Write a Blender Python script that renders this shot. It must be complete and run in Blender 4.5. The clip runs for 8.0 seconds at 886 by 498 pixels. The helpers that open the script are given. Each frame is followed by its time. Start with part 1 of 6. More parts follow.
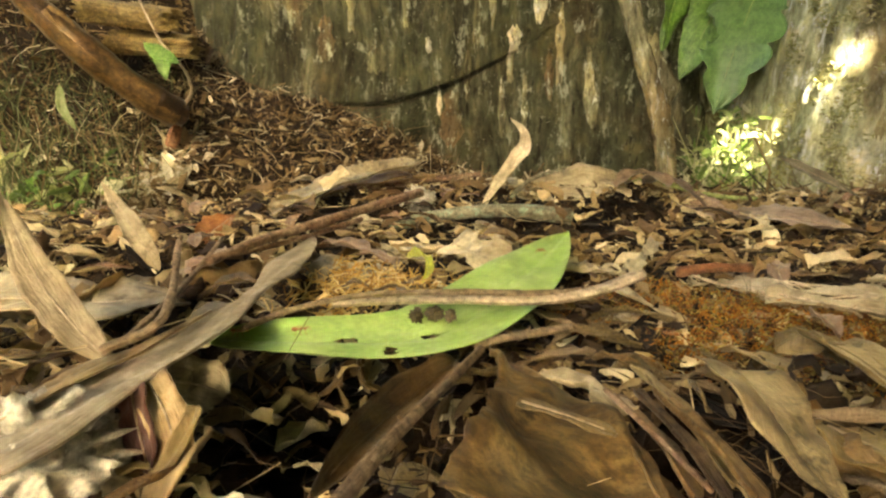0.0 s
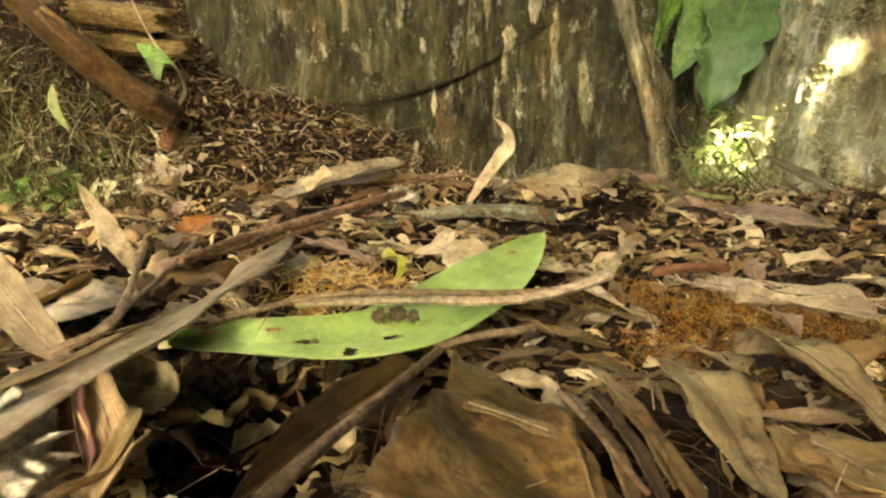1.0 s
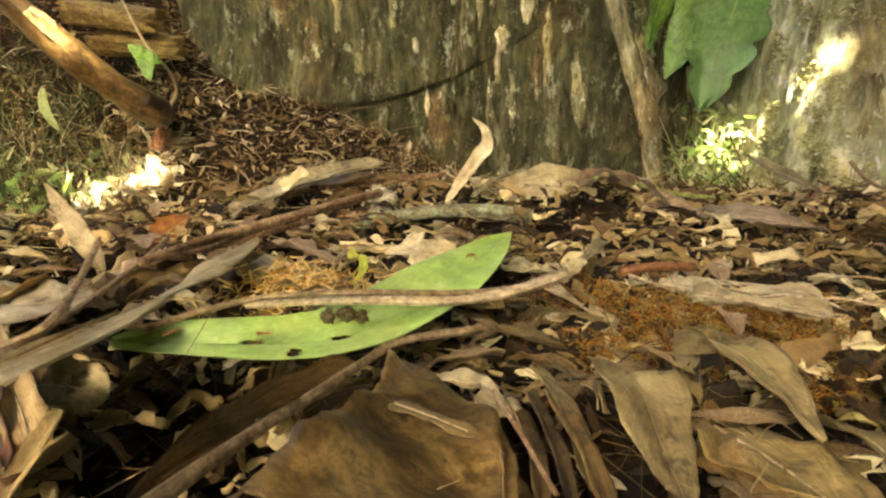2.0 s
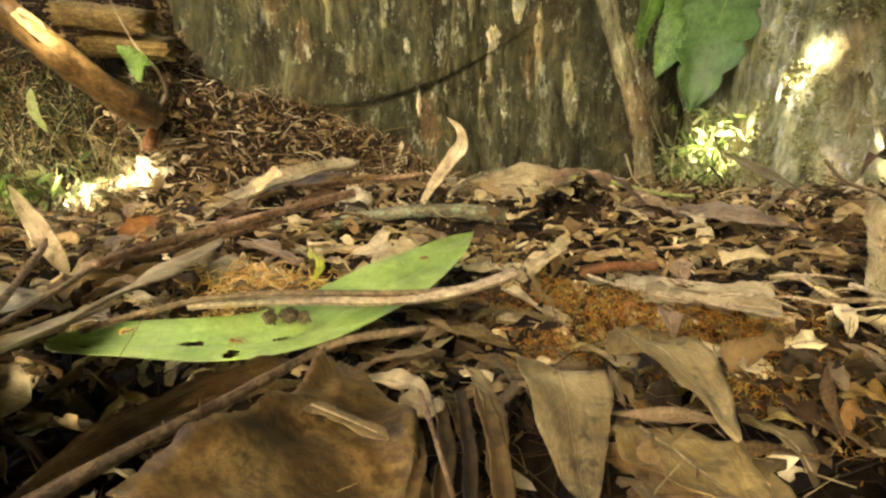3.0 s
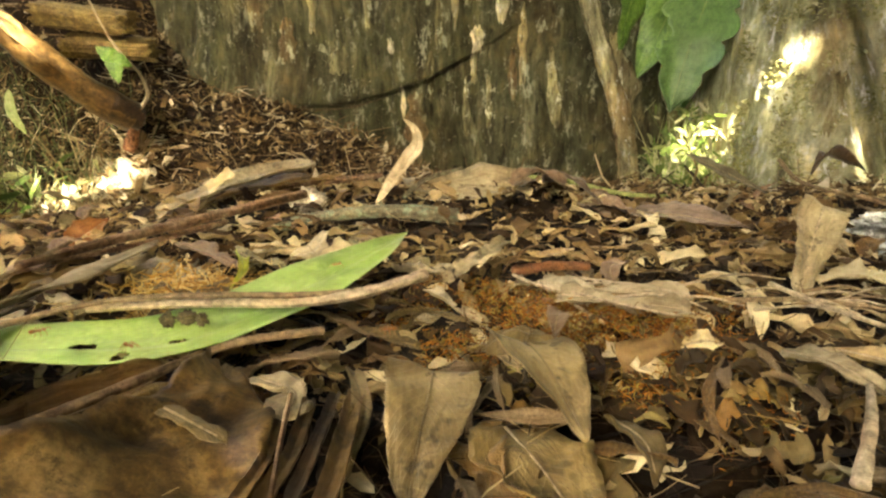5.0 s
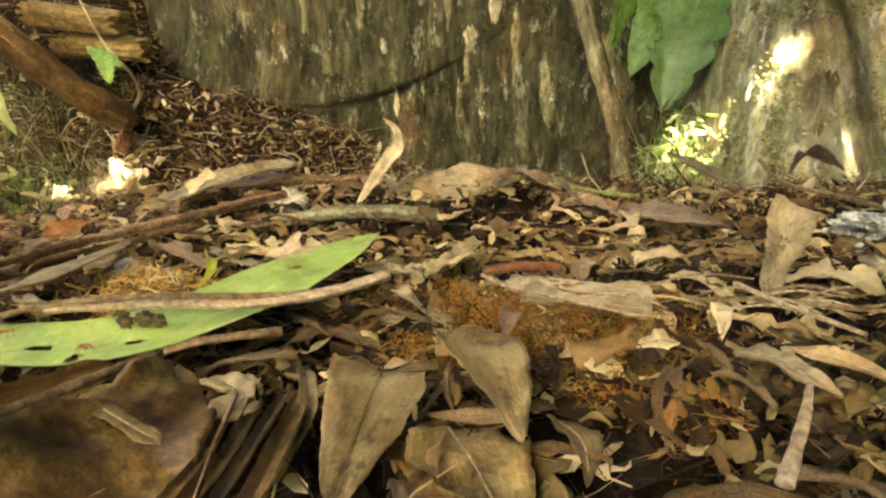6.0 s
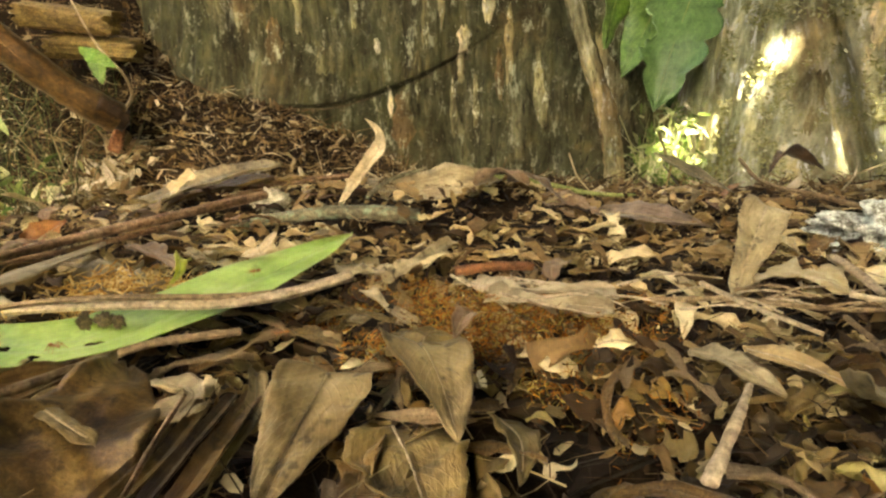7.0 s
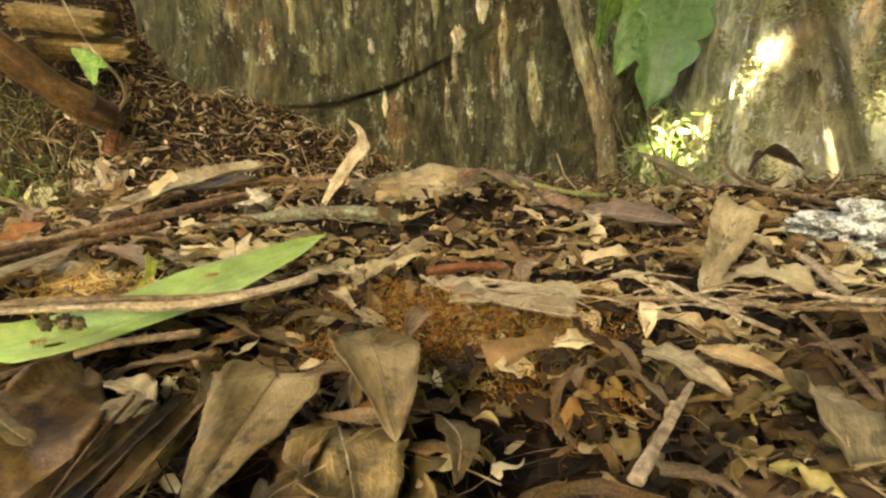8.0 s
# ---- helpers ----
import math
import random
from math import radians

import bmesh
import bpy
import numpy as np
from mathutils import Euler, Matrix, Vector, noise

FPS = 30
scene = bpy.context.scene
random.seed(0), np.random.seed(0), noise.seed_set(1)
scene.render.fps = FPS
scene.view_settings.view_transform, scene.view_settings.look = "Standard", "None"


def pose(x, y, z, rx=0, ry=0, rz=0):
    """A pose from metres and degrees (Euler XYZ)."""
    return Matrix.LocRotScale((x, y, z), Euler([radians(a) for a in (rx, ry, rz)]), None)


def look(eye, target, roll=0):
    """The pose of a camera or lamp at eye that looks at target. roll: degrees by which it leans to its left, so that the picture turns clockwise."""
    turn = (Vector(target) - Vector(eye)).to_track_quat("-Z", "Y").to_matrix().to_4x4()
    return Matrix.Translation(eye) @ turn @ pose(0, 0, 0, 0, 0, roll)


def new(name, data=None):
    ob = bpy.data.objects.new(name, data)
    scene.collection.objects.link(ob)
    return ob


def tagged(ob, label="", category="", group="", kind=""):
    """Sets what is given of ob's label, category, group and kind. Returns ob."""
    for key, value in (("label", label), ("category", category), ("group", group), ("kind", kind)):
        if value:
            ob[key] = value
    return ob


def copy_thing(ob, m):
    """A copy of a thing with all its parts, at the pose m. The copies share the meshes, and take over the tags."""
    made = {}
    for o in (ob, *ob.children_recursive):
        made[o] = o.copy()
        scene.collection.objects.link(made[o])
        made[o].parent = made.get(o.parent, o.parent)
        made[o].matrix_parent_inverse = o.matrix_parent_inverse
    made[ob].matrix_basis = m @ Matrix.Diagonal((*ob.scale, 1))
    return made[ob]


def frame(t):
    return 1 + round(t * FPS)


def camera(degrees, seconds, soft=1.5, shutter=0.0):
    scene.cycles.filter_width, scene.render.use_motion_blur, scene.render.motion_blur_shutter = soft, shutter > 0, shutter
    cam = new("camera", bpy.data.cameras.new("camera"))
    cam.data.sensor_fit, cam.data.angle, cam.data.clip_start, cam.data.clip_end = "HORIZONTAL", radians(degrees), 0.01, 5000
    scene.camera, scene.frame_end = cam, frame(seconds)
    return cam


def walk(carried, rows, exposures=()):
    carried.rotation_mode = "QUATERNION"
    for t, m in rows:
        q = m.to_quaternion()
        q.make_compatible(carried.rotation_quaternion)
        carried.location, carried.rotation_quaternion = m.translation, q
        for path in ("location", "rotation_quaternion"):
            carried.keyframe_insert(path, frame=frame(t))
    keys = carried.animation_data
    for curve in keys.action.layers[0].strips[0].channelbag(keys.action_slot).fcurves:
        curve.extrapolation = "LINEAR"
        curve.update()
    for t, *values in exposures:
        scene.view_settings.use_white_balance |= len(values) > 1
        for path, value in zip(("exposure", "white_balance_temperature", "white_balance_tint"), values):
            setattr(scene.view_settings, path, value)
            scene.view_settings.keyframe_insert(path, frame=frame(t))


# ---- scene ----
cam = camera(75, 8.0, soft=2.4)
ROWS = [
    (0.0, 0.0000, 0.0000, 0.1000, 78.00, 0.00, 0.00),
    (0.5, 0.0076, 0.0010, 0.0997, 78.02, 0.04, -0.05),
    (1.0, 0.0162, 0.0017, 0.0994, 78.04, 0.09, -0.12),
    (1.5, 0.0267, 0.0022, 0.0992, 78.05, 0.13, -0.19),
    (3.0, 0.0634, 0.0036, 0.0985, 78.09, 0.40, -0.47),
    (3.5, 0.0756, 0.0042, 0.0982, 78.10, 0.47, -0.59),
    (4.0, 0.0879, 0.0042, 0.0981, 78.10, 0.49, -0.73),
    (4.5, 0.0974, 0.0041, 0.0982, 78.11, 0.53, -0.84),
    (6.0, 0.1241, 0.0031, 0.0985, 78.09, 0.64, -1.18),
    (6.5, 0.1331, 0.0024, 0.0987, 78.06, 0.69, -1.27),
    (7.0, 0.1420, 0.0017, 0.0990, 78.05, 0.74, -1.35),
    (7.5, 0.1501, 0.0008, 0.0993, 78.03, 0.79, -1.42),
    (8.0, 0.1600, -0.0002, 0.0995, 78.03, 0.89, -1.48),
]
EXPOSURE, KELVIN, TINT = 5.52, 9000, 3
walk(cam, [(t, pose(x, y, z, rx, ry, rz)) for t, x, y, z, rx, ry, rz in ROWS],
     exposures=[(0.0, EXPOSURE, KELVIN, TINT), (8.0, EXPOSURE, KELVIN, TINT)])

# ---- light: open shade under a forest canopy, a few sun flecks ----
SUN_FROM = Vector((0.02, -0.75, 0.66)).normalized()
world = bpy.data.worlds.new("sky")
scene.world = world
world.use_nodes = True
_n = world.node_tree.nodes
_sky = _n.new("ShaderNodeTexSky")
_sky.sky_type, _sky.sun_disc = "NISHITA", False
_sky.air_density, _sky.dust_density, _sky.ozone_density = 0.45, 4.0, 0.3
_sky.sun_elevation = math.asin(SUN_FROM.z)
_sky.sun_rotation = math.atan2(SUN_FROM.x, SUN_FROM.y)
world.node_tree.links.new(_sky.outputs[0], _n["Background"].inputs[0])
_n["Background"].inputs[1].default_value = 0.15
sun_data = bpy.data.lights.new("sun", "SUN")
sun_data.energy, sun_data.angle, sun_data.color = 2.0, radians(0.5), (1.0, 0.97, 0.91)
sun = new("sun", sun_data)
sun.matrix_world = look(SUN_FROM * 20, (0, 0, 0))


# ---- materials ----
def nodes_of(name, rough=0.7, spec=0.3):
    m = bpy.data.materials.new(name)
    m.use_nodes = True
    nt = m.node_tree
    b = nt.nodes["Principled BSDF"]
    b.inputs["Roughness"].default_value = rough
    b.inputs["Specular IOR Level"].default_value = spec
    return m, nt, b


def tex(nt, kind, vec=None, **vals):
    n = nt.nodes.new(kind)
    for k, v in vals.items():
        n.inputs[k].default_value = v
    if vec is not None:
        nt.links.new(vec, n.inputs["Vector"])
    return n


def mapped(nt, out, scale):
    n = nt.nodes.new("ShaderNodeMapping")
    n.inputs["Scale"].default_value = scale
    nt.links.new(out, n.inputs["Vector"])
    return n.outputs[0]


def ramp(nt, fac, stops):
    n = nt.nodes.new("ShaderNodeValToRGB")
    e = n.color_ramp.elements
    while len(e) < len(stops):
        e.new(0.5)
    for el, (p, c) in zip(e, stops):
        el.position, el.color = p, (*c, 1)
    nt.links.new(fac, n.inputs[0])
    return n.outputs[0]


def mix(nt, fac, a, b, mode="MIX"):
    n = nt.nodes.new("ShaderNodeMix")
    n.data_type, n.blend_type = "RGBA", mode
    for sock, v in ((n.inputs[0], fac), (n.inputs[6], a), (n.inputs[7], b)):
        if isinstance(v, bpy.types.NodeSocket):
            nt.links.new(v, sock)
        elif isinstance(v, (int, float)):
            sock.default_value = v
        else:
            sock.default_value = (*v, 1)
    return n.outputs[2]


def bump(nt, b, height, dist, strength=0.6):
    n = nt.nodes.new("ShaderNodeBump")
    n.inputs["Distance"].default_value, n.inputs["Strength"].default_value = dist, strength
    nt.links.new(height, n.inputs["Height"])
    nt.links.new(n.outputs[0], b.inputs["Normal"])


def coords(nt, which="Object"):
    return nt.nodes.new("ShaderNodeTexCoord").outputs[which]


def leaf_material(name, dark, mid, pale, spots=0.55, rough=0.40, sss=0.0, fibre=26.0, veins=0.07, fleck=95.0):
    """A dry or fresh leaf: lengthwise fibres, side veins, blotches, and each leaf a little lighter or darker."""
    m, nt, b = nodes_of(name, rough, 0.35)
    uv = nt.nodes.new("ShaderNodeUVMap").outputs[0]
    ob = coords(nt)
    rnd = nt.nodes.new("ShaderNodeObjectInfo").outputs["Random"]
    big = tex(nt, "ShaderNodeTexNoise", ob, Scale=38, Detail=5, Roughness=0.65).outputs[0]
    fib = tex(nt, "ShaderNodeTexNoise", mapped(nt, uv, (fibre, 3.0, 1)), Scale=1.0, Detail=5, Distortion=0.9).outputs[0]
    fine = tex(nt, "ShaderNodeTexNoise", ob, Scale=420, Detail=3).outputs[0]
    base = ramp(nt, big, [(0.36, [c * 0.7 for c in dark]), (0.5, mid), (0.64, [min(0.9, c * 1.08) for c in pale])])
    base = mix(nt, 0.28, base, ramp(nt, fib, [(0.35, dark), (0.62, pale)]))
    blot = tex(nt, "ShaderNodeTexNoise", ob, Scale=fleck, Detail=2.5, Roughness=0.6).outputs[0]
    base = mix(nt, ramp(nt, blot, [(0.56, (0, 0, 0)), (0.64, (spots,) * 3)]), base, [c * 0.28 for c in dark])
    base = mix(nt, ramp(nt, fine, [(0.3, (0.35,) * 3), (0.75, (0, 0, 0))]), base, [c * 0.5 for c in mid])
    scuff = tex(nt, "ShaderNodeTexNoise", ob, Scale=70, Detail=6, Roughness=0.75, Distortion=0.4).outputs[0]
    base = mix(nt, ramp(nt, scuff, [(0.54, (0, 0, 0)), (0.66, (0.55,) * 3)]), base, [min(0.9, c * 1.2) for c in pale])
    xyz = nt.nodes.new("ShaderNodeSeparateXYZ")
    nt.links.new(uv, xyz.inputs[0])

    def calc(op, p, q):
        m2 = nt.nodes.new("ShaderNodeMath")
        m2.operation = op
        for sock, val in zip(m2.inputs, (p, q)):
            if isinstance(val, (int, float)):
                sock.default_value = val
            else:
                nt.links.new(val, sock)
        return m2.outputs[0]

    out = calc("ABSOLUTE", calc("SUBTRACT", xyz.outputs[0], 0.5), 0.0)
    line = calc("SUBTRACT", calc("ADD", calc("MULTIPLY", xyz.outputs[1], 13.0), calc("MULTIPLY", big, 1.2)), calc("MULTIPLY", out, 9.0))
    saw = calc("ABSOLUTE", calc("SUBTRACT", calc("FRACT", line, 0.0), 0.5), 0.0)
    vein = ramp(nt, saw, [(0.0, (1, 1, 1)), (0.10, (0, 0, 0))])
    base = mix(nt, calc("MULTIPLY", vein, veins), base, [min(0.9, c * 1.25) for c in pale])
    hue = nt.nodes.new("ShaderNodeHueSaturation")
    mr = nt.nodes.new("ShaderNodeMapRange")
    mr.inputs["To Min"].default_value, mr.inputs["To Max"].default_value = 0.62, 1.22
    nt.links.new(rnd, mr.inputs["Value"])
    nt.links.new(mr.outputs[0], hue.inputs["Value"])
    nt.links.new(base, hue.inputs["Color"])
    nt.links.new(hue.outputs[0], b.inputs["Base Color"])
    wr = tex(nt, "ShaderNodeTexNoise", ob, Scale=150, Detail=5, Roughness=0.65, Distortion=0.6).outputs[0]
    h = mix(nt, 0.5, fib, wr)
    h = mix(nt, 0.4, h, big)
    h = mix(nt, 0.07, h, vein)
    bump(nt, b, h, 0.0024, 0.8)
    if sss:
        b.inputs["Subsurface Weight"].default_value = sss
        b.inputs["Subsurface Radius"].default_value = (0.004, 0.006, 0.002)
        b.inputs["Subsurface Scale"].default_value = 0.3
    return m


def wood_material(name, dark, mid, pale, scale=1.0, rough=0.75, lichen=None, grain=(14, 3, 1), share=0.5, spot=(0.485, 0.55)):
    m, nt, b = nodes_of(name, rough, 0.3)
    uv = nt.nodes.new("ShaderNodeUVMap").outputs[0]
    ob = coords(nt)
    fib = tex(nt, "ShaderNodeTexNoise", mapped(nt, uv, grain), Scale=1.0, Detail=6, Roughness=0.7).outputs[0]
    big = tex(nt, "ShaderNodeTexNoise", ob, Scale=45 * scale, Detail=5, Roughness=0.65).outputs[0]
    c = mix(nt, share, ramp(nt, fib, [(0.32, dark), (0.5, mid), (0.68, pale)]), ramp(nt, big, [(0.35, dark), (0.52, mid), (0.68, pale)]))
    if lichen:
        sp = tex(nt, "ShaderNodeTexNoise", ob, Scale=90 * scale, Detail=6, Roughness=0.75).outputs[0]
        c = mix(nt, ramp(nt, sp, [(spot[0], (0, 0, 0)), (spot[1], (0.9,) * 3)]), c, lichen)
    grit = tex(nt, "ShaderNodeTexNoise", ob, Scale=260 * scale, Detail=4, Roughness=0.7).outputs[0]
    c = mix(nt, 0.7, c, ramp(nt, grit, [(0.38, (0.35,) * 3), (0.52, (1.0,) * 3), (0.66, (1.5,) * 3)]), "MULTIPLY")
    nt.links.new(c, b.inputs["Base Color"])
    bump(nt, b, mix(nt, 0.3, mix(nt, share, fib, big), grit), 0.0016 / scale, 0.8)
    return m


def bits_material(name, stops, rough=0.75, scale=150.0):
    """Loose fragments: each one has its own colour."""
    m, nt, b = nodes_of(name, rough, 0.25)
    rnd = nt.nodes.new("ShaderNodeNewGeometry").outputs["Random Per Island"]
    no = tex(nt, "ShaderNodeTexNoise", coords(nt), Scale=scale, Detail=4, Roughness=0.7).outputs[0]
    c = ramp(nt, rnd, stops)
    c = mix(nt, 0.6, c, ramp(nt, no, [(0.3, (0.35,) * 3), (0.7, (1.15,) * 3)]), "MULTIPLY")
    nt.links.new(c, b.inputs["Base Color"])
    bump(nt, b, no, 0.002, 0.6)
    return m


def bark_material(name, moss=(0.100, 0.102, 0.044), light=1.0, specks=0.75, grain=1.0, tone=(0.86, 1.0, 1.02), cracks=0.85):
    """Old fluted bark: long streaks, dark cracks, broad patches of green film and of bare brown wood, scattered pale lichen."""
    m, nt, b = nodes_of(name, 0.85, 0.2)
    ob = coords(nt)
    warp = tex(nt, "ShaderNodeTexNoise", ob, Scale=3.0, Detail=3).outputs["Color"]
    ob = mix(nt, 0.07, ob, warp)
    # light scales all colours, so a trunk can be toned as lit or shaded
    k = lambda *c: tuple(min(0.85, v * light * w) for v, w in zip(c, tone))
    streak = tex(nt, "ShaderNodeTexNoise", mapped(nt, ob, (1, 1, 0.10 * grain)), Scale=17, Detail=8, Roughness=0.68).outputs[0]
    fine = tex(nt, "ShaderNodeTexNoise", mapped(nt, ob, (1, 1, 0.22 * grain)), Scale=55, Detail=6, Roughness=0.75).outputs[0]
    patch = tex(nt, "ShaderNodeTexNoise", mapped(nt, ob, (1, 1, 0.55)), Scale=4.2, Detail=6, Roughness=0.66).outputs[0]
    speck = tex(nt, "ShaderNodeTexNoise", mapped(nt, ob, (1, 1, 0.50)), Scale=26, Detail=6, Roughness=0.78).outputs[0]
    where = tex(nt, "ShaderNodeTexNoise", ob, Scale=5.5, Detail=3).outputs[0]
    red = tex(nt, "ShaderNodeTexNoise", mapped(nt, ob, (1, 1, 0.6)), Scale=3.3, Detail=5, Roughness=0.6).outputs[0]
    mottle = tex(nt, "ShaderNodeTexNoise", mapped(nt, ob, (1, 1, 0.7)), Scale=11, Detail=7, Roughness=0.7).outputs[0]
    c = ramp(nt, streak, [(0.33, k(0.030, 0.020, 0.010)), (0.45, k(0.085, 0.068, 0.032)), (0.56, k(0.17, 0.14, 0.070)), (0.70, k(0.40, 0.34, 0.20))])
    c = mix(nt, ramp(nt, red, [(0.48, (0, 0, 0)), (0.60, (0.70,) * 3)]), c, k(0.16, 0.098, 0.042))
    c = mix(nt, ramp(nt, patch, [(0.44, (0, 0, 0)), (0.56, (0.70,) * 3)]), c, moss)
    c = mix(nt, 0.75, c, ramp(nt, mottle, [(0.36, (0.30, 0.27, 0.24)), (0.5, (0.95,) * 3), (0.64, (1.9, 1.75, 1.5))]), "MULTIPLY")
    c = mix(nt, ramp(nt, fine, [(0.36, (cracks,) * 3), (0.47, (0, 0, 0))]), c, k(0.020, 0.013, 0.007))
    dots = mix(nt, 1.0, ramp(nt, speck, [(0.55, (0, 0, 0)), (0.62, (specks,) * 3)]), ramp(nt, where, [(0.40, (0.15,) * 3), (0.56, (1, 1, 1))]), "MULTIPLY")
    c = mix(nt, dots, c, k(0.52, 0.45, 0.30))
    nt.links.new(c, b.inputs["Base Color"])
    bump(nt, b, mix(nt, 0.45, streak, mix(nt, 0.5, fine, mottle)), 0.045, 1.0)
    return m


# soil kept near black, so gaps in the litter read as deep shade
def soil_material():
    m, nt, b = nodes_of("soil", 0.95, 0.1)
    ob = coords(nt)
    a = tex(nt, "ShaderNodeTexNoise", ob, Scale=9, Detail=8, Roughness=0.7).outputs[0]
    f = tex(nt, "ShaderNodeTexNoise", ob, Scale=160, Detail=5, Roughness=0.7).outputs[0]
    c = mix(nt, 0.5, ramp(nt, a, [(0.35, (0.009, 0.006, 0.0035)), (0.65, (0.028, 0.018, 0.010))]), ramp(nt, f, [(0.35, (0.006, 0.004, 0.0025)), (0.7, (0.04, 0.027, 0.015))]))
    nt.links.new(c, b.inputs["Base Color"])
    bump(nt, b, mix(nt, 0.5, a, f), 0.01, 0.9)
    return m


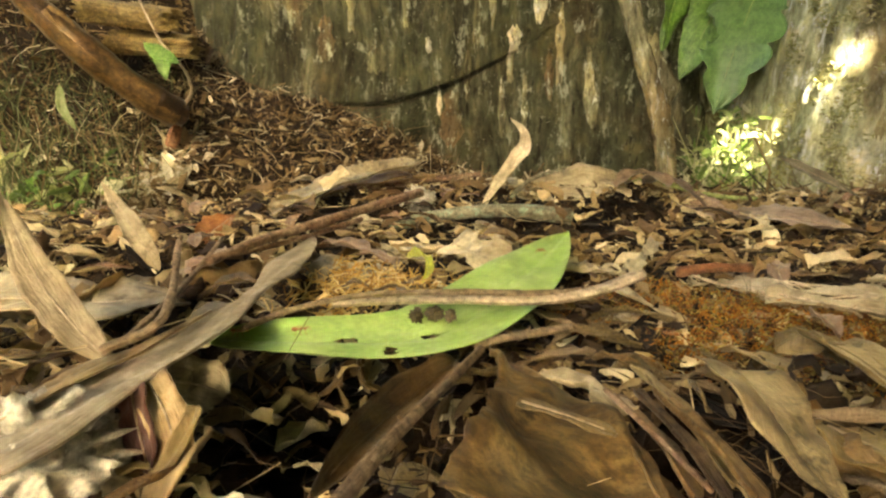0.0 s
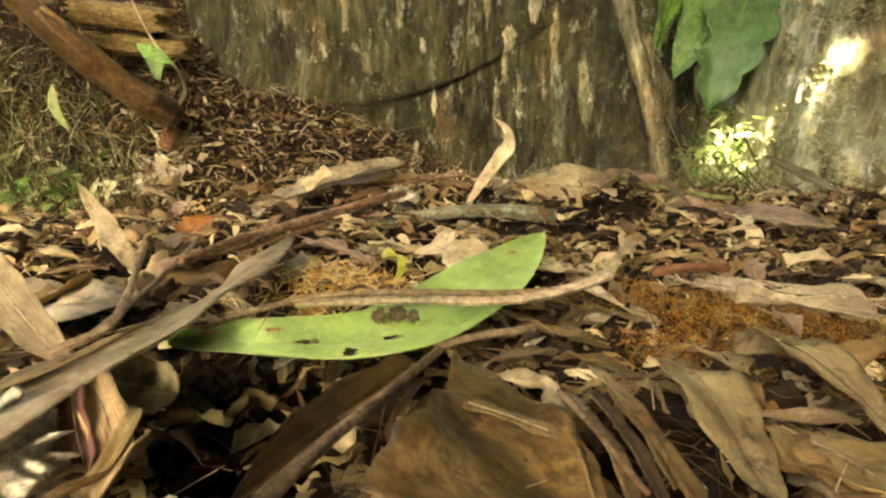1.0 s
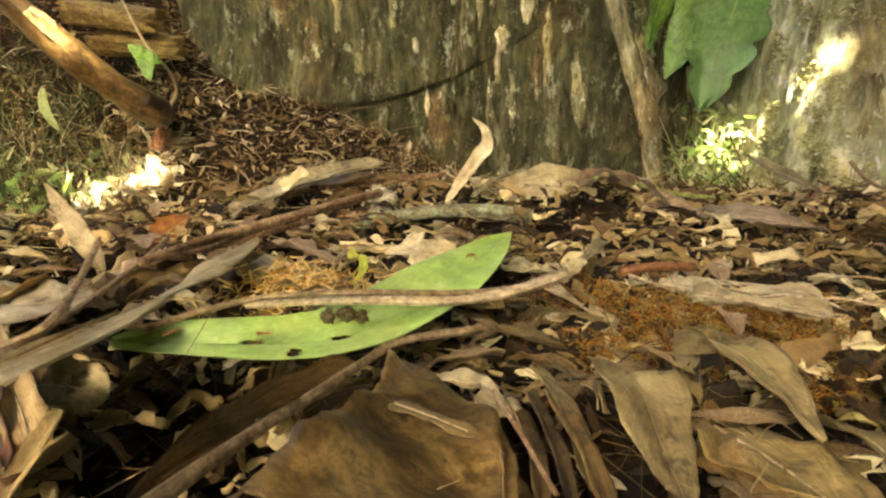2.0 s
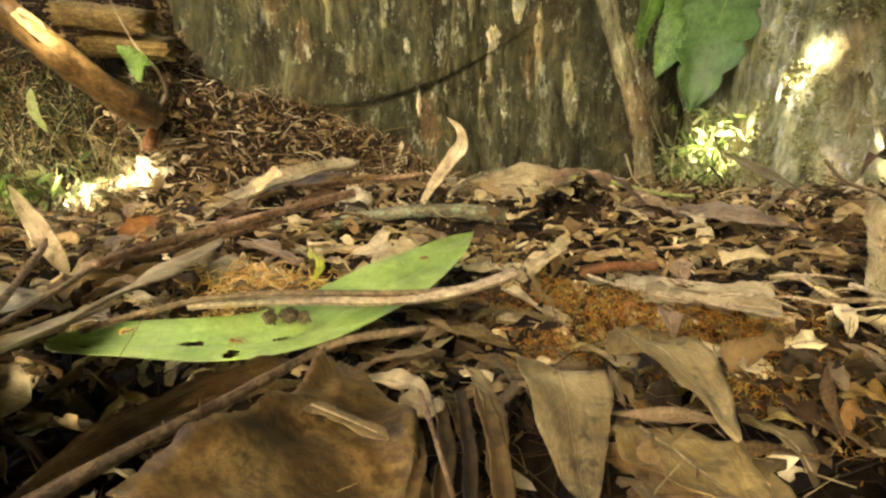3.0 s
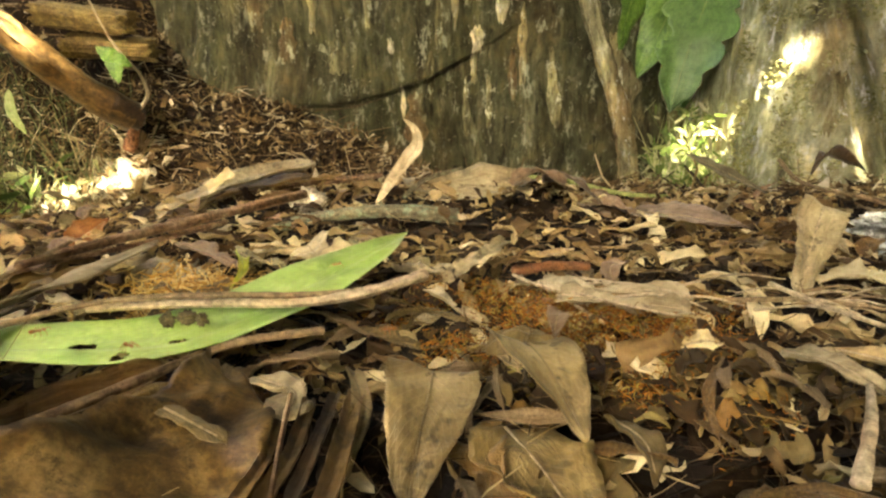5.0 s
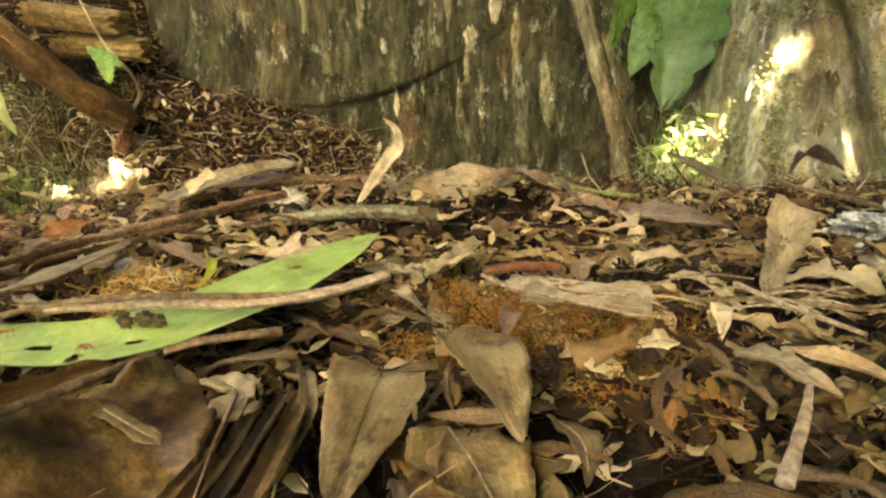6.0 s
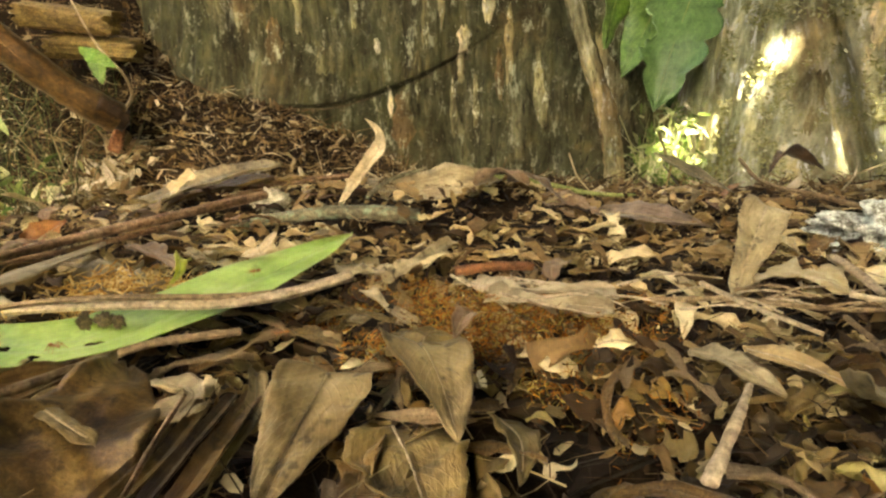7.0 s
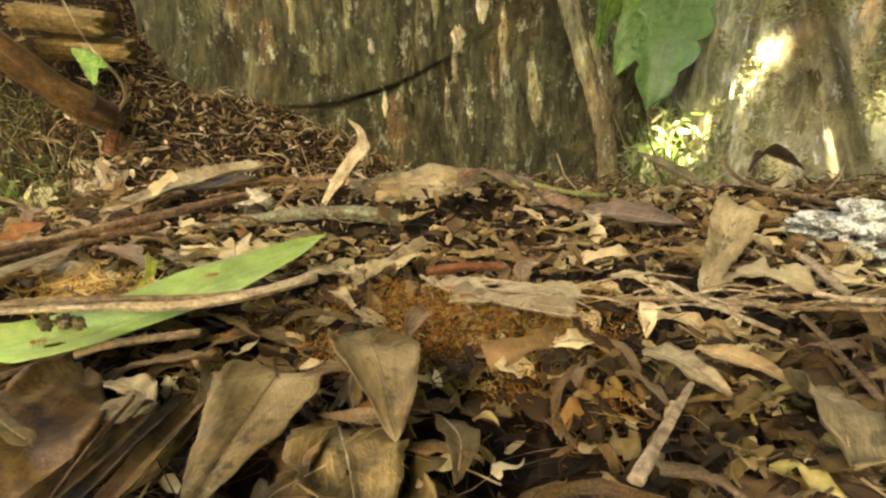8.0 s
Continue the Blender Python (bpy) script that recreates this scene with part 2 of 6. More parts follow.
M = {
    "tan": leaf_material("dry_leaf_tan", (0.17, 0.095, 0.036), (0.38, 0.26, 0.113), (0.58, 0.44, 0.216)),
    "pale": leaf_material("dry_leaf_pale", (0.20, 0.135, 0.060), (0.41, 0.32, 0.17), (0.62, 0.52, 0.31), 0.5),
    "grey": leaf_material("dry_leaf_grey", (0.15, 0.11, 0.052), (0.34, 0.27, 0.140), (0.54, 0.45, 0.257), 0.7),
    "brown": leaf_material("dry_leaf_brown", (0.07, 0.034, 0.012), (0.19, 0.105, 0.036), (0.36, 0.23, 0.090)),
    "olive": leaf_material("dry_leaf_olive", (0.075, 0.046, 0.014), (0.19, 0.130, 0.045), (0.34, 0.25, 0.10)),
    "mottled": leaf_material("mottled_leaf", (0.105, 0.068, 0.024), (0.265, 0.195, 0.085), (0.43, 0.335, 0.165), 0.75, 0.42, 0.0, 10, 0.04, 130.0),
    "dark": leaf_material("dark_rotten_leaf", (0.018, 0.010, 0.005), (0.055, 0.031, 0.013), (0.16, 0.10, 0.048), 0.6, 0.40),
    "red": leaf_material("dry_leaf_red", (0.12, 0.045, 0.020), (0.29, 0.14, 0.068), (0.45, 0.27, 0.145)),
    "mauve": leaf_material("dry_leaf_mauve", (0.15, 0.085, 0.050), (0.32, 0.20, 0.117), (0.46, 0.33, 0.207)),
    "cream": leaf_material("dry_leaf_cream", (0.45, 0.32, 0.144), (0.70, 0.55, 0.279), (0.85, 0.73, 0.441), 0.15),
    "maroon": leaf_material("dark_red_leaf", (0.045, 0.016, 0.010), (0.11, 0.042, 0.026), (0.19, 0.085, 0.055)),
    "purple": leaf_material("dull_purple_leaf", (0.085, 0.055, 0.036), (0.18, 0.125, 0.085), (0.30, 0.22, 0.155)),
    "dull": leaf_material("grey_green_leaf", (0.10, 0.085, 0.045), (0.20, 0.17, 0.095), (0.33, 0.28, 0.165)),
    "strawy": leaf_material("dry_strap_bark", (0.25, 0.175, 0.085), (0.50, 0.395, 0.225), (0.72, 0.61, 0.39), 0.35, 0.45, 0.0, 60, 0.0),
    "orange": leaf_material("dry_leaf_orange", (0.15, 0.05, 0.012), (0.32, 0.125, 0.03), (0.46, 0.22, 0.07)),
    "green": leaf_material("fallen_green_leaf", (0.27, 0.42, 0.11), (0.34, 0.49, 0.13), (0.43, 0.57, 0.18), 0.04, 0.34, 0.15, 40, 0.05),
    "lime": leaf_material("yellow_green_leaf", (0.34, 0.38, 0.04), (0.48, 0.52, 0.06), (0.6, 0.62, 0.12), 0.1, 0.45, 0.15),
    "fresh": leaf_material("living_green_leaf", (0.070, 0.145, 0.040), (0.110, 0.210, 0.062), (0.16, 0.27, 0.090), 0.05, 0.35, 0.2, 12, 0.35),
    "young": leaf_material("young_green_leaf", (0.055, 0.13, 0.020), (0.11, 0.22, 0.035), (0.20, 0.33, 0.07), 0.05, 0.4, 0.2, 12, 0.45),
    # leaf green made paler: sunlight on the plant put into the colour
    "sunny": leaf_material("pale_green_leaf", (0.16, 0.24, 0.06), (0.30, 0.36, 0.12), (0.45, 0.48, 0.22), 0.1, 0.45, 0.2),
    "twig": wood_material("twig_bark", (0.09, 0.058, 0.030), (0.23, 0.16, 0.085), (0.42, 0.32, 0.19)),
    "pale_twig": wood_material("bleached_twig", (0.24, 0.17, 0.10), (0.42, 0.33, 0.21), (0.60, 0.50, 0.35)),
    "red_twig": wood_material("reddish_twig", (0.05, 0.024, 0.012), (0.21, 0.125, 0.065), (0.50, 0.37, 0.23)),
    "green_twig": wood_material("lichened_twig", (0.06, 0.052, 0.028), (0.17, 0.15, 0.085), (0.36, 0.32, 0.20), 1.0, 0.8, (0.22, 0.28, 0.18), spot=(0.53, 0.60)),
    "green_stem": wood_material("green_stem", (0.16, 0.20, 0.06), (0.28, 0.33, 0.11), (0.42, 0.46, 0.20)),
    "log": wood_material("weathered_log", (0.014, 0.007, 0.003), (0.075, 0.042, 0.015), (0.24, 0.155, 0.065), 0.25, 0.28),
    "root": wood_material("red_root", (0.07, 0.025, 0.010), (0.20, 0.085, 0.035), (0.36, 0.20, 0.10), 0.4),
    "log_end": wood_material("dark_log_end", (0.006, 0.003, 0.0015), (0.028, 0.015, 0.006), (0.09, 0.05, 0.02), 0.3, 0.5),
    "log_pale": wood_material("bare_log_wood", (0.12, 0.070, 0.026), (0.26, 0.165, 0.070), (0.42, 0.30, 0.145), 0.3, 0.3),
    "chunk": wood_material("rotten_wood", (0.035, 0.022, 0.008), (0.18, 0.125, 0.042), (0.38, 0.28, 0.11), 0.6),
    "paper": wood_material("papery_bark", (0.026, 0.013, 0.0045), (0.15, 0.092, 0.031), (0.38, 0.26, 0.105), 0.8, 0.42, (0.025, 0.013, 0.005), (5, 2.5, 1), 0.93, (0.55, 0.66)),
    "stone": wood_material("lichened_stone", (0.08, 0.075, 0.055), (0.24, 0.23, 0.18), (0.45, 0.44, 0.37), 1.0, 0.9, (0.74, 0.77, 0.68), spot=(0.45, 0.52)),
    "chalk": wood_material("pale_bark_lump", (0.34, 0.29, 0.18), (0.60, 0.54, 0.39), (0.78, 0.73, 0.58), 0.6, 0.9),
    "nut": wood_material("seed_husk", (0.022, 0.016, 0.008), (0.085, 0.064, 0.030), (0.28, 0.22, 0.11), 3.0),
    # same bark darkened for the shaded trunk; bark_side lightened as if sunlit
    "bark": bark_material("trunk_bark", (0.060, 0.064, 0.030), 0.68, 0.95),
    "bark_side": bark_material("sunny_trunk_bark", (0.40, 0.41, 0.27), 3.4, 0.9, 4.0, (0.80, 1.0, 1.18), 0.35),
    "bark_pale": bark_material("pale_trunk_bark", (0.28, 0.25, 0.14), 2.0),
    "bark_buttress": bark_material("buttress_bark", (0.30, 0.28, 0.16), 2.4, 0.9, 1.0, (0.9, 1.0, 1.05), 0.6),
    "bark_red": bark_material("raw_red_bark", (0.14, 0.085, 0.04), 1.4),
    "bark_chalk": bark_material("lichen_crust", (0.60, 0.56, 0.44), 5.0),
    "soil": soil_material(),
    "bits": bits_material("litter_bits", [(0.0, (0.014, 0.007, 0.003)), (0.3, (0.060, 0.033, 0.012)), (0.5, (0.18, 0.115, 0.046)), (0.74, (0.38, 0.28, 0.13)), (0.91, (0.58, 0.46, 0.25)), (1.0, (0.80, 0.70, 0.44))]),
    "carpet": bits_material("carpet_leaves", [(0.0, (0.022, 0.011, 0.004)), (0.25, (0.09, 0.050, 0.018)), (0.5, (0.26, 0.165, 0.066)), (0.75, (0.50, 0.36, 0.170)), (1.0, (0.78, 0.65, 0.38))]),
    "mould": bits_material("leaf_mould_bits", [(0.0, (0.014, 0.008, 0.003)), (0.3, (0.045, 0.026, 0.008)), (0.6, (0.115, 0.076, 0.024)), (0.85, (0.21, 0.155, 0.060)), (0.95, (0.22, 0.11, 0.026)), (1.0, (0.38, 0.33, 0.12))], 0.6, 180),
    # tufts pale for the sunlit trunk, lichen_dim darker for the shaded one
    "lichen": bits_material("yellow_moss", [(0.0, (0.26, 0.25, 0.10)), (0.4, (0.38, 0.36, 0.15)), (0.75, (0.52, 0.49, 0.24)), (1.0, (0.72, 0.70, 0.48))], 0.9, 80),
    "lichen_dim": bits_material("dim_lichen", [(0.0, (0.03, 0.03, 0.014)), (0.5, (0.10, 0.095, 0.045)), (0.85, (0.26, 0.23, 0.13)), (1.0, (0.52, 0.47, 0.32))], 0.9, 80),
    "petals": bits_material("sun_patch_bits", [(0.0, (0.10, 0.06, 0.025)), (0.4, (0.26, 0.18, 0.085)), (0.7, (0.52, 0.43, 0.26)), (1.0, (0.78, 0.72, 0.56))]),
    "shreds": bits_material("bark_shred_bits", [(0.0, (0.018, 0.010, 0.005)), (0.4, (0.06, 0.034, 0.015)), (0.8, (0.17, 0.11, 0.05)), (1.0, (0.40, 0.30, 0.17))]),
    # leaf mould blackened beyond its own colour to deepen shade in the gaps
    "dark_bits": bits_material("shaded_humus_bits", [(0.0, (0.005, 0.003, 0.0015)), (0.7, (0.014, 0.008, 0.004)), (0.95, (0.04, 0.025, 0.012)), (1.0, (0.12, 0.08, 0.04))]),
    "far_bits": bits_material("mound_bits", [(0.0, (0.022, 0.012, 0.005)), (0.35, (0.085, 0.050, 0.019)), (0.6, (0.19, 0.125, 0.052)), (0.83, (0.30, 0.22, 0.11)), (0.93, (0.52, 0.43, 0.27)), (1.0, (0.72, 0.64, 0.46))], 0.8, 40),
    "moss": bits_material("orange_moss", [(0.0, (0.05, 0.020, 0.005)), (0.35, (0.22, 0.080, 0.013)), (0.65, (0.46, 0.20, 0.032)), (0.8, (0.18, 0.13, 0.03)), (1.0, (0.42, 0.33, 0.10))], 0.8, 300),
    "straw": bits_material("straw_fibre", [(0.0, (0.34, 0.17, 0.04)), (0.5, (0.62, 0.38, 0.11)), (1.0, (0.80, 0.62, 0.30))], 0.8, 300),
    # cream stops put the sun's glare into the undergrowth's colour
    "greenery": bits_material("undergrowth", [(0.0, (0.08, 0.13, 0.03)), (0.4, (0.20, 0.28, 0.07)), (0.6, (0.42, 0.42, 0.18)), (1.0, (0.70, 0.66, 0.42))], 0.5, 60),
    # grass colours kept low, so the tufts read as shaded
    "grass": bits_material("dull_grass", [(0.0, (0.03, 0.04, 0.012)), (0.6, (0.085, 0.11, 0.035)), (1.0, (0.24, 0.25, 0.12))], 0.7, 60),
    "canopy": bits_material("canopy_leaves", [(0.0, (0.02, 0.045, 0.010)), (1.0, (0.06, 0.10, 0.02))], 0.5, 20),
    "ant": nodes_of("ant_shell", 0.35, 0.5)[0],
}
M["ant"].node_tree.nodes["Principled BSDF"].inputs["Base Color"].default_value = (0.30, 0.12, 0.03, 1)


# ---- builders ----
def part(name, mesh, material, parent=None, label=""):
    if isinstance(mesh, bmesh.types.BMesh):
        bm, mesh = mesh, bpy.data.meshes.new(name)
        bm.to_mesh(mesh)
        bm.free()
    mesh.materials.clear()
    mesh.materials.append(material)
    ob = new(name, mesh)
    ob.parent = parent
    return tagged(ob, label)


def mesh_of(name, verts, faces, uvs=None, smooth=True):
    me = bpy.data.meshes.new(name)
    me.from_pydata([tuple(v) for v in verts], [], faces)
    if uvs is not None:
        layer = me.uv_layers.new(name="UVMap")
        idx = np.empty(len(me.loops), dtype=np.int32)
        me.loops.foreach_get("vertex_index", idx)
        layer.data.foreach_set("uv", np.asarray(uvs, dtype=np.float32)[idx].ravel())
    if smooth:
        me.polygons.foreach_set("use_smooth", [True] * len(me.polygons))
    return me


def spline(ctrl, n):
    """n points on a smooth curve through the control points."""
    p = np.array(ctrl, float)
    if len(p) == 2:
        p = np.array([p[0], (p[0] * 2 + p[1]) / 3, (p[0] + p[1] * 2) / 3, p[1]])
    q = np.vstack([2 * p[0] - p[1], p, 2 * p[-1] - p[-2]])
    seg = np.linalg.norm(np.diff(p, axis=0), axis=1)
    cum = np.concatenate([[0], np.cumsum(seg)])
    out = []
    for s in np.linspace(0, cum[-1] * 0.999999, n):
        k = int(np.searchsorted(cum, s, "right") - 1)
        t = (s - cum[k]) / seg[k]
        a, b, c, d = q[k:k + 4]
        out.append(0.5 * (2 * b + (c - a) * t + (2 * a - 5 * b + 4 * c - d) * t * t + (3 * b - a - 3 * c + d) * t ** 3))
    return np.array(out)


def frames_along(c, roll=0.0, twist=0.0, face=(0, 0, 1.0)):
    t = np.gradient(c, axis=0)
    t /= np.linalg.norm(t, axis=1)[:, None] + 1e-12
    s = np.cross(t, face)
    weak = np.linalg.norm(s, axis=1) < 0.15
    s[weak] = np.cross(t[weak], (0, 1.0, 0.2))
    s /= np.linalg.norm(s, axis=1)[:, None] + 1e-12
    n = np.cross(s, t)
    a = np.radians(roll + twist * np.linspace(-0.5, 0.5, len(c)))[:, None]
    return t, s * np.cos(a) + n * np.sin(a), n * np.cos(a) - s * np.sin(a)


SHAPES = {
    "lance": lambda s: np.sin(np.pi * s ** 0.8) ** 0.75,
    "ovate": lambda s: np.sin(np.pi * s ** 0.62) ** 0.8,
    "strap": lambda s: np.clip(np.minimum(s / 0.04 + 0.45, (1 - s) / 0.10 + 0.12), 0, 1),
    "tongue": lambda s: np.clip(1.0 - 0.12 * s, 0, 1) * np.clip((1 - s) / 0.22, 0, 1) ** 0.55,
    "wedge": lambda s: 0.10 + 0.90 * s ** 0.8,
    "shield": lambda s: (1 - s) ** 0.75 * (0.8 + 0.2 * np.clip(s / 0.2, 0, 1)),
    "lobed": lambda s: np.sin(np.pi * s ** 1.1) ** 0.8 * (0.76 + 0.36 * abs(np.sin(s * 19 + 0.4)) ** 0.7),
    "belt": lambda s: np.clip(np.minimum(s / 0.03 + 0.6, (1 - s) / 0.22), 0, 1) ** 0.7 * (1.12 - 0.30 * np.exp(-((s - 0.55) / 0.16) ** 2)),
    "ovate_tip": lambda s: (0.18 + 0.82 * np.clip(s / 0.62, 0, 1) ** 0.9) * np.clip((1 - s) / 0.36, 0, 1) ** 0.8,
    "torn": lambda s: np.clip(0.75 + 0.25 * np.sin(s * 9.0), 0, 1),
}


def lamina(ctrl, width, roll=0.0, curl=0.3, shape="lance", twist=0.0, ragged=0.08, thick=0.0006, wave=0.0015, nu=26, nv=9, seed=1, holes=(), face=(0, 0, 1.0)):
    """A thin curled blade along a smooth line, with an upper and a lower face and a rim."""
    rs = np.random.RandomState(seed)
    c = spline(ctrl, nu)
    t, s, n = frames_along(c, roll, twist, face)
    wave *= min(1.0, width / 0.03)
    u = np.linspace(0, 1, nu)
    w = np.maximum(SHAPES[shape](u), 0.02) * width * 0.5
    ph = rs.uniform(0, 6.28, 8)
    x = np.linspace(-1, 1, nv)
    edge = lambda k: 1 + ragged * (np.sin(u * 17 + ph[k]) * 0.5 + np.sin(u * 41 + ph[k + 1]) * 0.35 + rs.uniform(-1, 1, nu) * 0.5)
    lw, rw = edge(0), edge(2)
    top = np.zeros((nu, nv, 3))
    for j, xx in enumerate(x):
        ww = w * np.where(xx < 0, lw, rw)
        a = xx * curl
        side = np.sin(a) / curl if abs(curl) > 1e-3 else xx
        up = (1 - np.cos(a)) / curl if abs(curl) > 1e-3 else 0
        bumpy = wave * (np.sin(u * 9 + xx * 2 + ph[4]) + 0.6 * np.sin(u * 21 - xx * 4 + ph[5]) + 0.4 * np.sin(xx * 7 + ph[6])) * (0.4 + abs(xx))
        mid = -0.0006 * math.exp(-(xx / 0.12) ** 2)
        top[:, j] = c + s * (ww * side)[:, None] + n * (ww * up + bumpy + mid)[:, None]
    low = top - n[:, None, :] * thick
    verts = np.concatenate([top.reshape(-1, 3), low.reshape(-1, 3)])
    uv = np.stack(np.meshgrid(u, (x + 1) / 2, indexing="ij"), -1).reshape(-1, 2)[:, ::-1]
    uvs = np.concatenate([uv, uv])
    N = nu * nv
    faces = []
    keep = np.ones((nu - 1, nv - 1), bool)
    for hu, hx, ru, rx in holes:
        for i in range(nu - 1):
            for j in range(nv - 1):
                du, dx = (u[i] - hu) / ru, (x[j] - hx) / rx
                if du * du + dx * dx < 1 + 0.45 * math.sin(2 * math.atan2(dx, du) + hu * 40) + 0.25 * math.sin(5 * math.atan2(dx, du) + hx * 9):
                    keep[i, j] = False
    for i in range(nu - 1):
        for j in range(nv - 1):
            if not keep[i, j]:
                continue
            a, b, cc, d = i * nv + j, i * nv + j + 1, (i + 1) * nv + j + 1, (i + 1) * nv + j
            faces += [(a, b, cc, d), (N + d, N + cc, N + b, N + a)]
            if j == 0 or not keep[i, j - 1]:
                faces.append((d, N + d, N + a, a))
            if j == nv - 2 or not keep[i, j + 1]:
                faces.append((b, N + b, N + cc, cc))
            if i == 0 or not keep[i - 1, j]:
                faces.append((a, N + a, N + b, b))
            if i == nu - 2 or not keep[i + 1, j]:
                faces.append((cc, N + cc, N + d, d))
    return mesh_of("blade", verts, faces, uvs), c, n


def tube(ctrl, r0, r1, n=18, sides=8, rough=0.12, seed=1, flat=1.0):
    rs = np.random.RandomState(seed)
    c = spline(ctrl, n)
    t, s, nn = frames_along(c)
    u = np.linspace(0, 1, n)
    swell = np.convolve(rs.uniform(-1, 1, n + 4), np.ones(5) / 5, "valid")
    r = (r0 + (r1 - r0) * u) * (1 + rough * 1.5 * swell)
    ang = np.linspace(0, 2 * np.pi, sides + 1)
    groove = 1 + rough * 1.2 * rs.uniform(-1, 1, sides + 1)
    rr = r[:, None] * groove[None] * (1 + rough * 0.35 * rs.uniform(-1, 1, (n, sides + 1)))
    rr[:, -1] = rr[:, 0]
    v = c[:, None] + s[:, None] * (rr * np.cos(ang))[..., None] + nn[:, None] * (rr * np.sin(ang) * flat)[..., None]
    uvs = np.stack(np.meshgrid(u, ang / 6.2832, indexing="ij"), -1)[..., ::-1] * (1, max(1.0, n / 6))
    k = sides + 1
    faces = [(i * k + j, i * k + j + 1, (i + 1) * k + j + 1, (i + 1) * k + j) for i in range(n - 1) for j in range(sides)]
    verts = list(v.reshape(-1, 3)) + [c[0] - t[0] * r[0] * 0.3, c[-1] + t[-1] * r[-1] * 0.3]
    faces += [(len(verts) - 2, j + 1, j) for j in range(sides)]
    faces += [(len(verts) - 1, (n - 1) * k + j, (n - 1) * k + j + 1) for j in range(sides)]
    return mesh_of("tube", verts, faces, list(uvs.reshape(-1, 2)) + [(0, 0), (0, 1)])


SEED = [10]


def leaf(name, ctrl, width, mat, label, roll=0.0, curl=0.35, shape="lance", rib=1.0, stalk=0.0, group="", category="leaf", **kw):
    """A leaf lying or leaning along ctrl: blade, midrib and, where it has one, a stalk."""
    SEED[0] += 1
    base = Vector(ctrl[0])
    local = [tuple(Vector(p) - base) for p in ctrl]
    root = new(name)
    root.location = base
    root.empty_display_size = 0.01
    tagged(root, label, category, group)
    me, c, n = lamina(local, width, roll, curl, shape, seed=SEED[0], **kw)
    part("blade", me, M[mat], root)
    if rib:
        k = c[1:-2] + n[1:-2] * 0.0001
        step = max(1, len(k) // 7)
        part("midrib", tube(k[::step], max(0.0004, width * 0.016 * rib), 0.00025, 14, 5, 0.05, SEED[0]), M[mat if mat in ("mottled", "brown", "dark") else "pale_twig" if mat not in ("green", "fresh", "young", "lime") else "green_stem"], root)
    if stalk:
        d = (c[0] - c[2]) / np.linalg.norm(c[0] - c[2])
        p = [c[1], c[0] + d * stalk * 0.5 + (0, 0, 0.002), c[0] + d * stalk]
        part("stalk", tube(p, 0.0008, 0.0006, 8, 6, 0.1, SEED[0]), M["twig"], root)
    return root


def add_blade(parent, name, ctrl, width, mat, roll=0.0, curl=0.3, shape="ovate", **kw):
    """A further blade on a thing that already stands, at places in the world."""
    SEED[0] += 1
    me, c, n = lamina([tuple(Vector(p) - parent.location) for p in ctrl], width, roll, curl, shape, seed=SEED[0], **kw)
    return part(name, me, M[mat], parent)


def twig(name, ctrl, r0, r1, mat, label, stubs=0, group="", category="twig", **kw):
    """A bent, tapering stick with knots; stubs are short broken side shoots."""
    SEED[0] += 1
    base = Vector(ctrl[0])
    local = [tuple(Vector(p) - base) for p in ctrl]
    root = new(name)
    root.location = base
    root.empty_display_size = 0.01
    tagged(root, label, category, group)
    part("stem", tube(local, r0, r1, 34, 12, 0.13, SEED[0], **kw), M[mat], root)
    rs = np.random.RandomState(SEED[0])
    c = spline(local, 30)
    for _ in range(stubs):
        i = rs.randint(5, 26)
        d = rs.normal(size=3)
        d[2] = abs(d[2]) * 0.5
        d /= np.linalg.norm(d)
        part("stub", tube([c[i], c[i] + d * r0 * 2.5], r0 * 0.55, r0 * 0.25, 5, 6, 0.1, SEED[0]), M[mat], root)
    return root


def stuff(name, verts, faces, mat, label, category, smooth=False):
    ob = part(name, mesh_of(name, verts, faces, None, smooth), M[mat])
    return tagged(ob, label, category, kind="stuff")


def smooth(a, b, v):
    t = np.clip((v - a) / (b - a), 0, 1)
    return t * t * (3 - 2 * t)


def G(x, y):
    """Height of the litter: flat near the eye, a low ridge, a dip behind it and a mound against the trunk."""
    x, y = np.asarray(x, float), np.asarray(y, float)
    z = 0.034 * np.exp(-((y - 0.69) / 0.12) ** 2) * smooth(-0.38, -0.10, x) * (1 - 0.75 * smooth(0.22, 0.36, x))
    z = z - 0.012 * smooth(0.2, 0.34, x) * smooth(0.35, 0.6, y) * (1 - smooth(0.62, 0.75, y))
    z = z - 0.13 * smooth(0.72, 1.65, y)
    z = z - 0.075 * smooth(-0.15, -0.38, x) * smooth(0.60, 1.15, y) * (1 - smooth(1.85, 2.25, y))
    z = z + 0.60 * smooth(1.75, 2.9, y) * smooth(0.30, -0.65, x) + 0.9 * smooth(2.1, 3.3, y) * smooth(-0.7, -1.5, x)
    z = z + 0.10 * smooth(-0.9, -1.6, x) * smooth(1.2, 2.0, y)
    z = z + 0.004 * np.sin(x * 31 + 1.3) * np.sin(y * 27) + 0.003 * np.sin(x * 67 + y * 51)
    return z


def hollow(x, y):
    """How far the soil sinks in the dark pockets between the near leaves."""
    d = np.zeros_like(np.asarray(x, float))
    for hx, hy, rx, ry in HOLLOWS:
        d = np.maximum(d, np.exp(-((x - hx) / rx) ** 2 - ((y - hy) / ry) ** 2))
    return d


